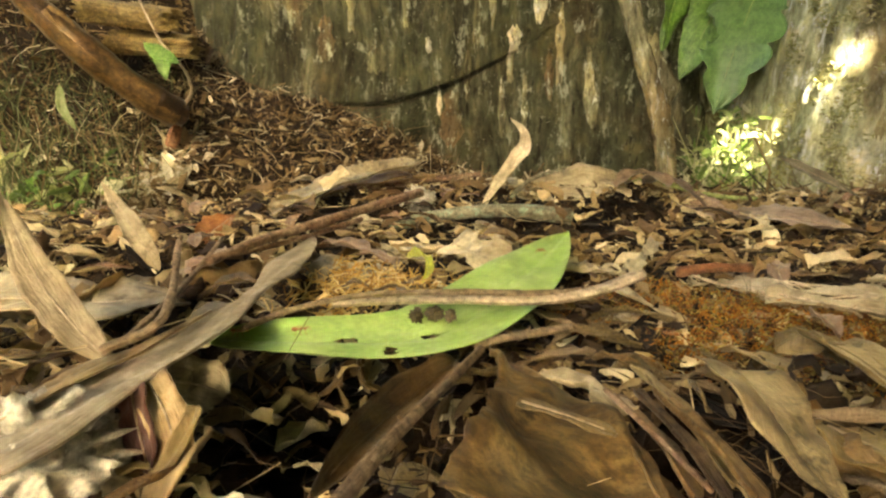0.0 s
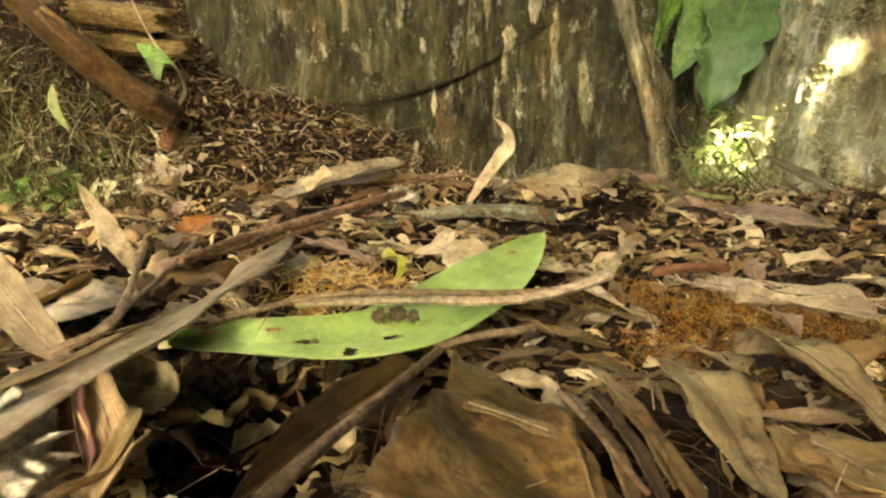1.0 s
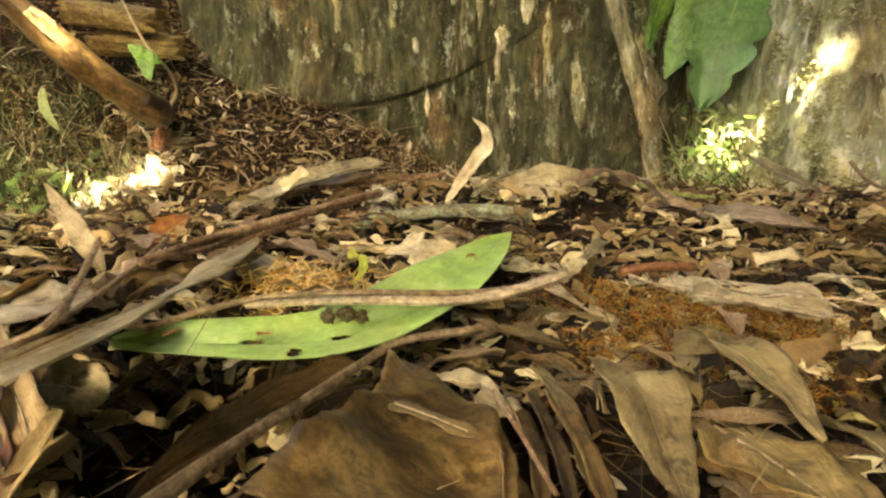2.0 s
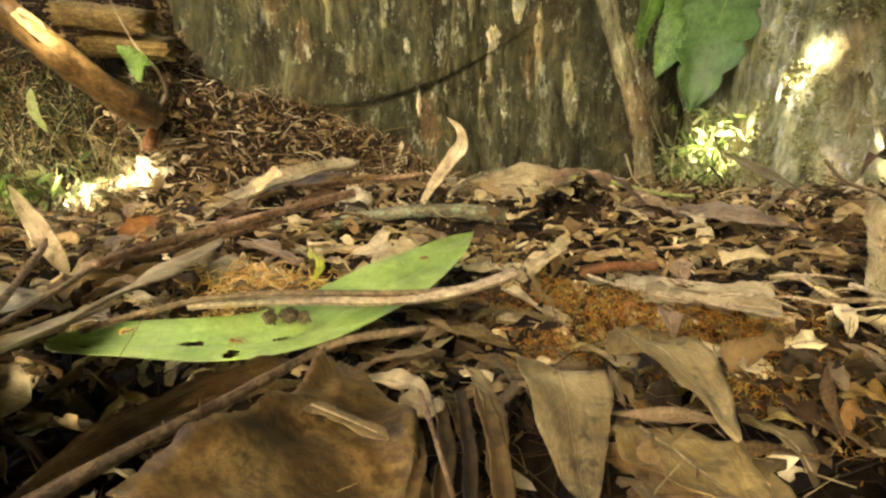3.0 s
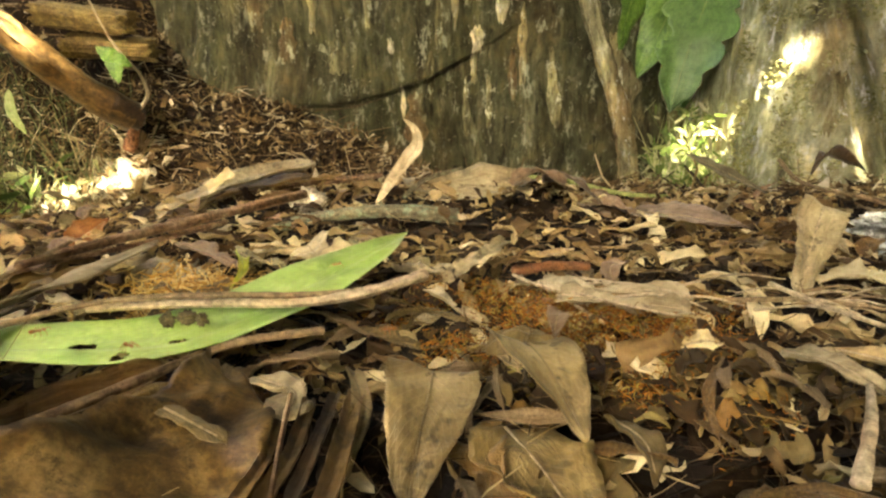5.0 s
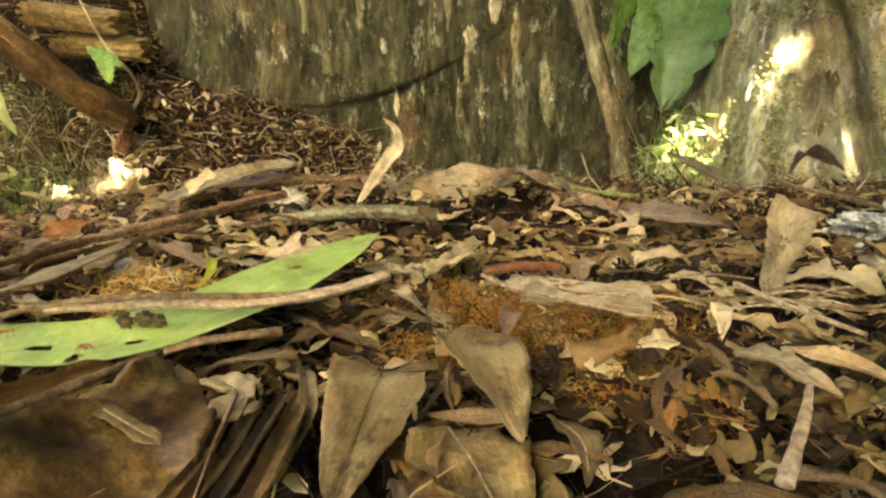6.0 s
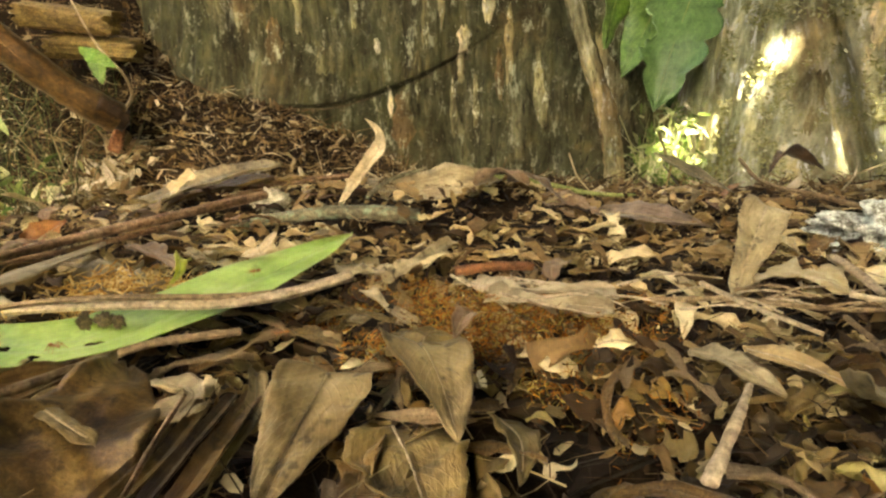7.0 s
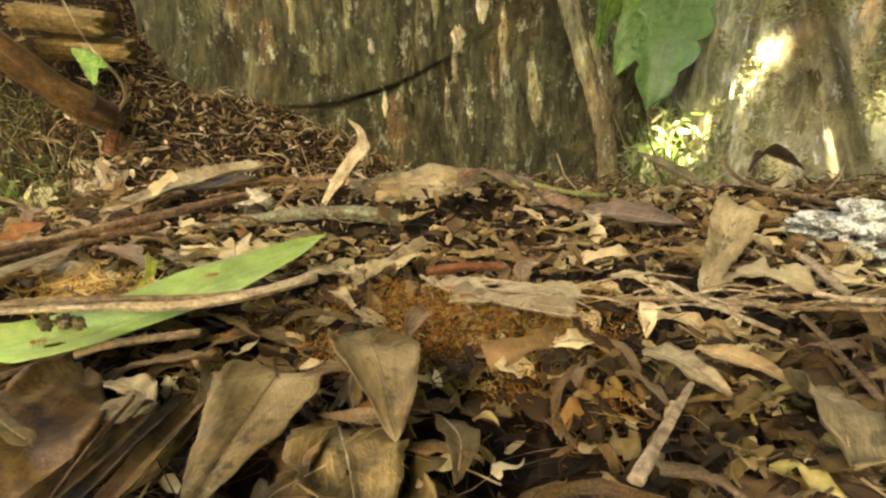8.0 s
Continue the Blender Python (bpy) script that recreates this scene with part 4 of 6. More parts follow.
lump("seed_husk", (0.0034, 0.2480, 0.0165), (0.0022, 0.0018, 0.0026), "nut", "small dark crumbled seed husk on the green leaf", "seed", 0.8, 4, 11, 3.0)
leaf("curled_leaf", [(-0.0241, 0.3878, 0.0120), (-0.0127, 0.3517, 0.0220), (-0.0082, 0.3393, 0.0160), (-0.0130, 0.3299, 0.0080)], 0.010, "lime", "small curled yellow-green leaf", roll=30, curl=0.8)

# ---- leaves on the near side ----
strap = leaf("strap_leaf", [(-0.114, 0.124, 0.020), (-0.107, 0.137, 0.022), (-0.101, 0.158, 0.024), (-0.092, 0.200, 0.024), (-0.093, 0.292, 0.020), (-0.095, 0.419, 0.020)], 0.022, "strawy", "long pale dry strap of bark lying on litter", roll=14, curl=0.12, shape="belt", rib=0, nu=70, nv=13, ragged=0.07, thick=0.001)
add_blade(strap, "split_layer", [(-0.121, 0.138, 0.0225), (-0.112, 0.155, 0.0255), (-0.1035, 0.185, 0.0258), (-0.0985, 0.235, 0.0235)], 0.0055, "tan", 10, 0.3, "belt", nu=40, nv=7, ragged=0.16)
leaf("bark_strip", [(-0.140, 0.150, 0.014), (-0.124, 0.166, 0.018), (-0.114, 0.192, 0.018), (-0.106, 0.235, 0.014), (-0.106, 0.300, 0.010)], 0.017, "tan", "tan strip of bark under a paler strap", roll=6, curl=0.4, shape="belt", rib=0, nu=50, nv=9, ragged=0.10, category="bark")
leaf("dry_leaf", [(-0.2585, 0.2902, 0.0120), (-0.2141, 0.2902, 0.0120), (-0.1786, 0.2897, 0.0100), (-0.1488, 0.3054, 0.0100)], 0.050, "pale", "flat pale dry leaf with torn holes", roll=-6, curl=0.3, shape="tongue", nu=50, nv=15, holes=[(0.62, -0.35, 0.035, 0.22)])
leaf("upright_leaf", [(-0.1434, 0.2350, -0.0012), (-0.1616, 0.2400, 0.0151), (-0.1789, 0.2450, 0.0381), (-0.1923, 0.2500, 0.0709)], 0.018, "pale", "upright curved dry leaf blade", roll=0, curl=0.5, shape="lance", face=(0.5, -1.0, 0.4))
leaf("narrow_leaf", [(-0.2173, 0.4300, -0.0087), (-0.2309, 0.4300, 0.0178), (-0.2595, 0.4400, 0.0587)], 0.016, "pale", "narrow pale leaf leaning on the litter", roll=0, curl=0.4, shape="lance", face=(0.4, -1.0, 0.5))
leaf("dry_leaf", [(-0.0980, 0.1860, 0.0140), (-0.0840, 0.1810, 0.0150), (-0.0740, 0.1840, 0.0100)], 0.020, "grey", "grey-brown curled leaf end hanging over a hollow", roll=0, curl=0.7, shape="tongue", ragged=0.08, face=(0.1, -0.75, 0.65))
leaf("dry_leaf", [(-0.0920, 0.1580, 0.0240), (-0.0880, 0.1520, 0.0160), (-0.0840, 0.1480, 0.0030)], 0.0105, "maroon", "dark red underside of a folded leaf", roll=0, curl=0.2, shape="tongue", ragged=0.03, face=(-0.3, -0.85, 0.45))
leaf("dry_leaf", [(-0.0890, 0.1620, 0.0250), (-0.0800, 0.1540, 0.0160), (-0.0760, 0.1490, 0.0030)], 0.0125, "tan", "folded pinkish tan leaf on litter", roll=0, curl=0.4, shape="tongue", ragged=0.04, face=(0.15, -0.75, 0.65))
leaf("bark_strip", [(-0.0730, 0.1580, 0.0190), (-0.0760, 0.1470, 0.0100), (-0.0820, 0.1390, 0.0010)], 0.0055, "olive", "pale splintered bark strip", roll=0, curl=0.8, shape="strap", rib=0, category="bark", thick=0.0015, ragged=0.12, face=(0.1, -0.6, 0.8))
lump("bark_lump", (-0.1190, 0.1460, 0.0070), (0.028, 0.020, 0.016), "chalk", "pale crumbling lump of bark", "bark", 0.6, 5, 9, 4.5)
lump("bark_lump", (-0.1130, 0.1590, 0.0070), (0.013, 0.010, 0.012), "chalk", "small pale crumbling lump of bark", "bark", 0.5, 4, 12, 4.5)

# the fan of bark and leaves under the green leaf
leaf("bark_sheet", [(0.0206, 0.2174, 0.0110), (0.032, 0.185, 0.0115), (0.034, 0.150, 0.0115), (0.031, 0.100, 0.0145)], 0.072, "paper", "broad brown sheet of papery bark", roll=22, curl=0.28, shape="wedge", nu=50, nv=17, rib=0, category="bark", ragged=0.05, wave=0.0022)
twig("stick", [(0.0153, 0.2172, 0.0130), (-0.0007, 0.1746, 0.0160), (-0.0138, 0.1366, 0.0200), (-0.0223, 0.1039, 0.0240)], 0.0014, 0.0019, "twig", "dark ridged stick running out of the leaves", 2)
leaf("dry_leaf", [(0.0046, 0.2118, 0.0100), (-0.0118, 0.1746, 0.0120), (-0.0217, 0.1400, 0.0180), (-0.0300, 0.1112, 0.0200)], 0.019, "brown", "dark brown rolled leaf beside a stick", roll=30, curl=1.2, shape="lance")
leaf("wavy_leaf", [(0.1050, 0.1940, 0.0150), (0.1035, 0.1740, 0.0145), (0.1005, 0.1490, 0.0110), (0.0985, 0.1240, 0.0080)], 0.039, "mottled", "broad grey-brown leaf with a mottled face", roll=15, curl=0.35, shape="shield", nu=44, nv=15, wave=0.0009, ragged=0.04, rib=0.3)
leaf("cupped_leaf", [(0.1370, 0.1970, 0.0240), (0.1405, 0.1860, 0.0235), (0.1455, 0.1690, 0.0175), (0.1490, 0.1535, 0.0100)], 0.040, "mottled", "folded tan leaf with a pointed tip", roll=12, curl=0.5, shape="shield", nu=36, nv=15, wave=0.0005, ragged=0.02, rib=0.3)
leaf("leaf_sheath", [(0.1435, 0.2150, 0.0215), (0.1400, 0.2030, 0.0245), (0.1375, 0.1945, 0.0225)], 0.032, "olive", "rolled brown sheath behind a folded leaf", roll=10, curl=-0.9, shape="strap", rib=0.5, ragged=0.05)
leaf("dry_leaf", [(0.1580, 0.236, 0.022), (0.1545, 0.222, 0.0245), (0.1500, 0.206, 0.022)], 0.010, "mauve", "narrow purplish leaf pushed into a folded leaf", roll=10, curl=0.8, shape="lance")
leaf("dry_leaf", [(0.128, 0.178, 0.002), (0.136, 0.148, 0.004), (0.142, 0.118, 0.003)], 0.036, "olive", "broad speckled brown leaf under a folded leaf", roll=4, curl=0.3, shape="ovate", nu=36, nv=13)
leaf("dry_leaf", [(0.118, 0.168, 0.002), (0.121, 0.148, 0.004), (0.119, 0.128, 0.003)], 0.018, "brown", "flat brown leaf with dark speckles", roll=-14, curl=0.4, shape="torn", ragged=0.2)
leaf("dry_leaf", [(0.163, 0.178, 0.004), (0.168, 0.160, 0.006), (0.166, 0.143, 0.003)], 0.014, "olive", "mottled olive-brown leaf on litter", roll=20, curl=0.6, shape="ovate")
leaf("dry_leaf", [(0.0742, 0.2110, 0.0080), (0.0806, 0.1823, 0.0060), (0.0779, 0.1378, 0.0060)], 0.008, "mottled", "narrow brown strip of leaf", roll=20, curl=0.8, shape="strap")
leaf("bark_strip", [(0.0618, 0.1908, 0.0060), (0.0651, 0.1523, 0.0090), (0.0621, 0.1230, 0.0100)], 0.0055, "brown", "narrow reddish strip of bark", roll=20, curl=0.9, shape="strap", rib=0, category="bark", thick=0.0012, ragged=0.12)
leaf("bark_strip", [(0.0703, 0.1954, 0.0060), (0.0713, 0.1537, 0.0100), (0.0702, 0.1230, 0.0100)], 0.0045, "dark", "narrow frayed strip of dark bark", roll=10, curl=0.9, shape="strap", rib=0, category="bark", thick=0.0012, ragged=0.12)
leaf("bark_strip", [(0.0535, 0.1821, 0.0040), (0.0571, 0.1526, 0.0070), (0.0551, 0.1257, 0.0080)], 0.0045, "brown", "narrow frayed strip of brown bark", roll=20, curl=0.9, shape="strap", rib=0, category="bark", thick=0.0012, ragged=0.12)
twig("twig", [(0.0564, 0.1870, 0.0100), (0.0619, 0.1534, 0.0120), (0.0663, 0.1267, 0.0120)], 0.0008, 0.0007, "red_twig", "thin reddish twig between strips of bark", 0)
leaf("bark_strip", [(0.0775, 0.1954, 0.0060), (0.0790, 0.1506, 0.0100), (0.0784, 0.1230, 0.0100)], 0.007, "brown", "narrow brown strip of bark", roll=20, curl=0.9, shape="strap", rib=0, category="bark", thick=0.0015, ragged=0.10)
leaf("dry_leaf", [(0.0377, 0.2094, 0.0060), (0.0554, 0.1969, 0.0060), (0.0571, 0.1743, 0.0080)], 0.016, "pale", "small torn pale leaf fragment", roll=10, curl=0.5, shape="torn")
leaf("dry_leaf", [(0.0235, 0.166, 0.0165), (0.0365, 0.1555, 0.0170), (0.0490, 0.1475, 0.0155)], 0.0058, "olive", "narrow ochre strip of leaf on bark", roll=0, curl=0.2, shape="strap", thick=0.0003)

# ---- mossy middle ground ----
leaf("bark_flake", [(0.1656, 0.3202, 0.0120), (0.1863, 0.2974, 0.0140), (0.2133, 0.2952, 0.0140), (0.2400, 0.2927, 0.0110)], 0.014, "strawy", "flaking layered pale leaf", roll=-10, curl=0.3, shape="torn", nu=50, nv=13, ragged=0.25, wave=0.0022)
leaf("bark_flake", [(0.1711, 0.2947, 0.0120), (0.1966, 0.2825, 0.0120), (0.2324, 0.2742, 0.0090)], 0.014, "pale", "torn pale strip beneath a flaking leaf", roll=-25, curl=0.5, shape="torn", nu=40, nv=9, ragged=0.25, wave=0.002)
twig("straw", [(0.1623, 0.3144, 0.0120), (0.1980, 0.2716, 0.0130), (0.2251, 0.2671, 0.0080)], 0.0009, 0.0007, "pale_twig", "thin pale stalk on a flaking leaf", 0)
twig("straw", [(0.1539, 0.3444, 0.0100), (0.1715, 0.3070, 0.0090), (0.1868, 0.2656, 0.0060)], 0.0010, 0.0008, "pale_twig", "thin pale grass stalk on moss", 0)
twig("straw", [(0.1706, 0.3234, 0.0100), (0.1776, 0.3031, 0.0100), (0.1857, 0.2904, 0.0080)], 0.0022, 0.0016, "pale_twig", "short split cream stalk", 0)
leaf("chip", [(0.2140, 0.2400, 0.0040), (0.2200, 0.2340, 0.0085), (0.2310, 0.2390, 0.0050)], 0.012, "cream", "cream curled leaf chip on moss", roll=-25, curl=0.7, shape="ovate")

twig("splinter", [(0.2441, 0.1726, 0.0165), (0.2330, 0.1570, 0.0165), (0.2241, 0.1457, 0.0150), (0.2109, 0.1304, 0.0100)], 0.0010, 0.0020, "pale_twig", "pale split wood splinter", 0, "", "wood", flat=0.6)
leaf("dry_leaf", [(0.250, 0.228, 0.006), (0.254, 0.204, 0.011), (0.265, 0.185, 0.006)], 0.014, "pale", "torn pale leaf on the litter", roll=-10, curl=0.4, shape="lance", ragged=0.15)
leaf("dry_leaf", [(0.270, 0.224, 0.008), (0.280, 0.203, 0.010), (0.295, 0.185, 0.006)], 0.009, "tan", "narrow folded tan leaf on twigs", roll=-30, curl=0.9, shape="lance")
leaf("dry_leaf", [(0.2856, 0.1789, 0.0100), (0.2771, 0.1517, 0.0180), (0.2641, 0.1266, 0.0160)], 0.020, "grey", "curled grey leaf on twigs", roll=20, curl=0.9, shape="strap")
twig("twig", [(0.2605, 0.2993, 0.0060), (0.3020, 0.2949, 0.0070), (0.3440, 0.2781, 0.0060), (0.3974, 0.2713, 0.0060)], 0.0016, 0.0012, "twig", "thin grey twig on the litter", 1)
twig("twig", [(0.2954, 0.3168, 0.0100), (0.3030, 0.2845, 0.0080), (0.3167, 0.2427, 0.0060)], 0.0014, 0.0010, "pale_twig", "thin tan twig on litter", 0)
twig("twig", [(0.3296, 0.2477, 0.0120), (0.3190, 0.2134, 0.0120), (0.3056, 0.1695, 0.0100)], 0.0013, 0.0011, "twig", "thin bent twig on litter", 0)
twig("twig", [(0.3668, 0.2951, 0.0080), (0.3773, 0.2838, 0.0080), (0.4040, 0.2797, 0.0080)], 0.0016, 0.0014, "pale_twig", "bundle of straw-coloured twigs", 2)
rs = np.random.RandomState(63)
for k in range(16):
    x, y, a = rs.uniform(0.25, 0.42), rs.uniform(0.245, 0.345), rs.normal(-8, 16)
    L = rs.uniform(0.03, 0.075)
    c, q = math.cos(math.radians(a)) * L, math.sin(math.radians(a)) * L
    twig("straw", [(x, y, 0.004), (x + c * 0.5, y + q * 0.5 + rs.normal(0, 0.002), 0.008), (x + c, y + q, 0.003)], rs.uniform(0.0006, 0.0012), 0.0005, "pale_twig" if k % 3 else "twig", "thin dry grass stalk on the litter", 0, "straw stalks")
for k in range(12):
    x, y = 0.178 + 0.0042 * k + rs.normal(0, 0.002), 0.316 - 0.0028 * k + rs.normal(0, 0.004)
    L = rs.uniform(0.02, 0.045)
    twig("straw", [(x - 0.012, y + 0.004, 0.010), (x + L * 0.4, y - 0.002, 0.0135), (x + L, y - 0.004 + rs.normal(0, 0.003), 0.009)], rs.uniform(0.0005, 0.0010), 0.0004, "pale_twig", "thin dry fibre in a pale bundle", 0, "straw stalks")
leaf("hanging_leaf", [(0.380, 0.402, 0.042), (0.364, 0.385, 0.024), (0.342, 0.357, 0.007), (0.326, 0.335, -0.008)], 0.038, "grey", "broad grey-green dry leaf hanging tip down", roll=0, curl=0.5, shape="shield", nu=36, nv=13, face=(-0.1, -1.0, 0.6))
leaf("dry_leaf", [(0.358, 0.360, 0.004), (0.364, 0.328, 0.010), (0.386, 0.322, 0.006)], 0.026, "cream", "bright cream curled leaf on litter", roll=-18, curl=0.4, shape="torn", ragged=0.3)
leaf("dry_leaf", [(0.4099, 0.3413, 0.0080), (0.4051, 0.3203, 0.0100), (0.4140, 0.3207, 0.0080)], 0.026, "cream", "small cream leaf beside a stone", roll=-30, curl=0.5, shape="ovate")
twig("twig", [(0.4045, 0.3640, 0.0120), (0.3926, 0.3270, 0.0120), (0.3893, 0.3001, 0.0060)], 0.004, 0.003, "pale_twig", "short pale stick leaning on a stone", 0, flat=0.6)
lump("stone", (0.590, 0.500, -0.004), (0.080, 0.050, 0.030), "stone", "grey stone crusted with white lichen", "stone", 0.55, 5, 5, 3.0)

# ---- the middle distance ----
leaf("dry_leaf", [(-0.0894, 0.4508, 0.0120), (-0.0599, 0.4160, 0.0120), (-0.0315, 0.3962, 0.0060)], 0.026, "mauve", "pointed pinkish-grey leaf on litter", roll=8, curl=0.3, shape="ovate")
leaf("dry_leaf", [(0.0071, 0.4470, 0.0100), (0.0263, 0.3968, 0.0120), (0.0501, 0.3966, 0.0100)], 0.034, "pale", "pale pinkish leaf with a ragged edge", roll=-28, curl=0.3, shape="torn", ragged=0.25)
leaf("dry_leaf", [(0.0832, 0.3828, 0.0080), (0.0984, 0.3670, 0.0080), (0.1169, 0.3670, 0.0080)], 0.020, "grey", "flat pale grey leaf on moss", roll=-5, curl=0.2, shape="torn")
leaf("bark_chip", [(0.112, 0.350, 0.006), (0.128, 0.370, 0.012), (0.158, 0.420, 0.017)], 0.011, "grey", "grey bark chip leaning up", curl=0.5, shape="torn", category="bark", rib=0, ragged=0.3, face=(0.0, -1.0, 0.8))
twig("red_stick", [(-0.1422, 0.3417, 0.0200), (-0.1236, 0.4080, 0.0220), (-0.0783, 0.4834, 0.0280), (-0.0221, 0.5786, 0.0350)], 0.0026, 0.0046, "red_twig", "reddish-brown stick running up the ridge", 1)
twig("red_stick", [(-0.1479, 0.3790, 0.0140), (-0.1127, 0.4280, 0.0160), (-0.0699, 0.4908, 0.0220)], 0.0016, 0.0026, "red_twig", "thinner brown stick beside another stick", 0)
twig("red_stick", [(-0.1123, 0.6600, 0.0330), (-0.0425, 0.6800, 0.0362), (0.0450, 0.7000, 0.0432)], 0.005, 0.003, "red_twig", "dark red-brown stick on the ridge", 0)
leaf("bark_strip", [(-0.182, 0.60, 0.010), (-0.131, 0.62, 0.036), (-0.081, 0.64, 0.051), (-0.026, 0.66, 0.061)], 0.026, "grey", "grey curled strip of bark on the ridge", roll=-28, curl=0.8, shape="strap", category="bark", rib=0, ragged=0.18, thick=0.003, nu=40)
leaf("bark_strip", [(-0.150, 0.645, 0.020), (-0.095, 0.655, 0.036), (-0.035, 0.665, 0.046)], 0.022, "brown", "dark layer of bark under a grey strip", roll=-10, curl=0.5, shape="strap", category="bark", rib=0, ragged=0.18, thick=0.003)
leaf("chip", [(-0.1256, 0.6000, 0.0379), (-0.1123, 0.6000, 0.0478), (-0.1012, 0.6050, 0.0562)], 0.016, "cream", "small white bark chip on bark", curl=0.3, shape="torn", rib=0, face=(-0.2, -1.0, 0.5))
leaf("curled_chip", [(0.038, 0.62, 0.006), (0.058, 0.625, 0.039), (0.078, 0.63, 0.065), (0.089, 0.635, 0.081), (0.086, 0.64, 0.097), (0.073, 0.645, 0.109)], 0.018, "strawy", "upright curled pale leaf standing on the ridge", roll=0, curl=0.6, shape="ovate_tip", face=(-0.3, -1.0, 0.3), nu=40)
twig("lichen_stick", [(-0.0513, 0.5500, 0.0049), (-0.0133, 0.5600, 0.0127), (0.0371, 0.5700, 0.0174), (0.0828, 0.5750, 0.0166), (0.1296, 0.5800, 0.0101)], 0.0055, 0.0080, "green_twig", "stout grey-green stick furred with lichen", 2)
leaf("ridge_leaf", [(0.0848, 0.6600, 0.0226), (0.1319, 0.6700, 0.0267), (0.1767, 0.6800, 0.0343), (0.2296, 0.7000, 0.0357)], 0.058, "pale", "arched tan leaf on the ridge", roll=-38, curl=0.6, shape="lance")
twig("fallen_stalk", [(0.2113, 0.7200, 0.0381), (0.2752, 0.7300, 0.0301), (0.3456, 0.7400, 0.0132), (0.4097, 0.7500, 0.0076)], 0.0035, 0.0028, "green_stem", "green stem arching over the ridge", 0)
twig("twig", [(0.0736, 0.6200, 0.0261), (0.0974, 0.6400, 0.0425), (0.1385, 0.6600, 0.0535)], 0.003, 0.002, "green_twig", "bent mossy twig on the ridge", 0)
leaf("curled_leaf", [(0.196, 0.655, 0.034), (0.220, 0.645, 0.050), (0.250, 0.635, 0.036)], 0.034, "mauve", "brown curled leaf arched over a dark hollow", roll=8, curl=0.7, shape="torn", ragged=0.2)
leaf("curled_leaf", [(0.232, 0.675, 0.036), (0.262, 0.660, 0.040), (0.292, 0.635, 0.014)], 0.030, "purple", "purplish curled leaf beside a dark hollow", roll=14, curl=0.6, shape="ovate")
leaf("dry_leaf", [(0.2825, 0.7000, 0.0152), (0.3068, 0.6600, 0.0037), (0.3297, 0.6200, -0.0060)], 0.050, "mauve", "dull purple-brown leaf on the ridge", roll=-12, curl=0.4, shape="ovate")
leaf("dry_leaf", [(0.330, 0.650, 0.002), (0.375, 0.62, 0.002), (0.435, 0.585, -0.006)], 0.075, "purple", "large flat purple-brown leaf", roll=-8, curl=0.35, shape="ovate", nu=36, nv=13, ragged=0.15)
leaf("pointed_leaf", [(0.435, 0.76, 0.062), (0.470, 0.75, 0.044), (0.530, 0.73, 0.012)], 0.018, "dull", "grey pointed leaf leaning on the ridge", curl=0.5, shape="lance", face=(0.2, -1.0, 0.8))
leaf("dry_leaf", [(0.2267, 0.5600, -0.0099), (0.2552, 0.5750, -0.0070), (0.2860, 0.5900, -0.0038)], 0.044, "tan", "pinkish tan leaf with a torn edge", roll=10, curl=0.3, shape="torn")
leaf("dry_leaf", [(0.1839, 0.4627, -0.0050), (0.2398, 0.4732, -0.0030), (0.3131, 0.5085, -0.0060)], 0.018, "tan", "narrow tan leaf on the ridge", roll=0, curl=0.4, shape="lance")
twig("red_stick", [(0.1581, 0.3767, 0.0040), (0.1828, 0.3813, 0.0060), (0.2114, 0.3845, 0.0050)], 0.0036, 0.0030, "root", "crumbling red rotten stick", 2)
leaf("curled_leaf", [(0.478, 0.57, 0.050), (0.495, 0.575, 0.068), (0.515, 0.585, 0.066), (0.555, 0.60, 0.050)], 0.020, "dark", "dark curled leaf on the ridge", roll=30, curl=1.3, shape="lance")
twig("twig", [(0.4741, 0.6200, 0.0618), (0.4919, 0.6000, 0.0378), (0.5338, 0.5500, 0.0253), (0.6021, 0.5200, 0.0033)], 0.0022, 0.0030, "twig", "forked grey twig over the ridge", 1)
leaf("orange_leaf", [(-0.2250, 0.5200, -0.0021), (-0.2121, 0.5300, 0.0064), (-0.1963, 0.5400, 0.0190)], 0.030, "orange", "curled orange-brown leaf on a stick", curl=0.9, shape="ovate", face=(0.2, -1.0, 0.5))
lump("lichen_ball", (-0.0280, 0.6200, 0.0218), (0.017, 0.012, 0.012), "chalk", "crumbling pale fungus knob", "fungus", 0.7, 4, 3, 4.0)
leaf("dry_leaf", [(-0.1595, 0.3560, 0.0100), (-0.1577, 0.3792, 0.0120), (-0.1661, 0.4160, 0.0120)], 0.026, "mauve", "purplish-grey leaf under thin twigs", roll=10, curl=0.3, shape="ovate")
twig("twig", [(-0.1247, 0.1986, 0.0200), (-0.1052, 0.2075, 0.0300), (-0.1331, 0.2836, 0.0400), (-0.1330, 0.2877, 0.0450)], 0.0018, 0.0014, "twig", "bent brown twig standing up", 0)
twig("twig", [(-0.1337, 0.2311, 0.0120), (-0.1445, 0.3143, 0.0140), (-0.1703, 0.4394, 0.0160)], 0.0014, 0.0014, "twig", "thin grey twig leaning up", 0)

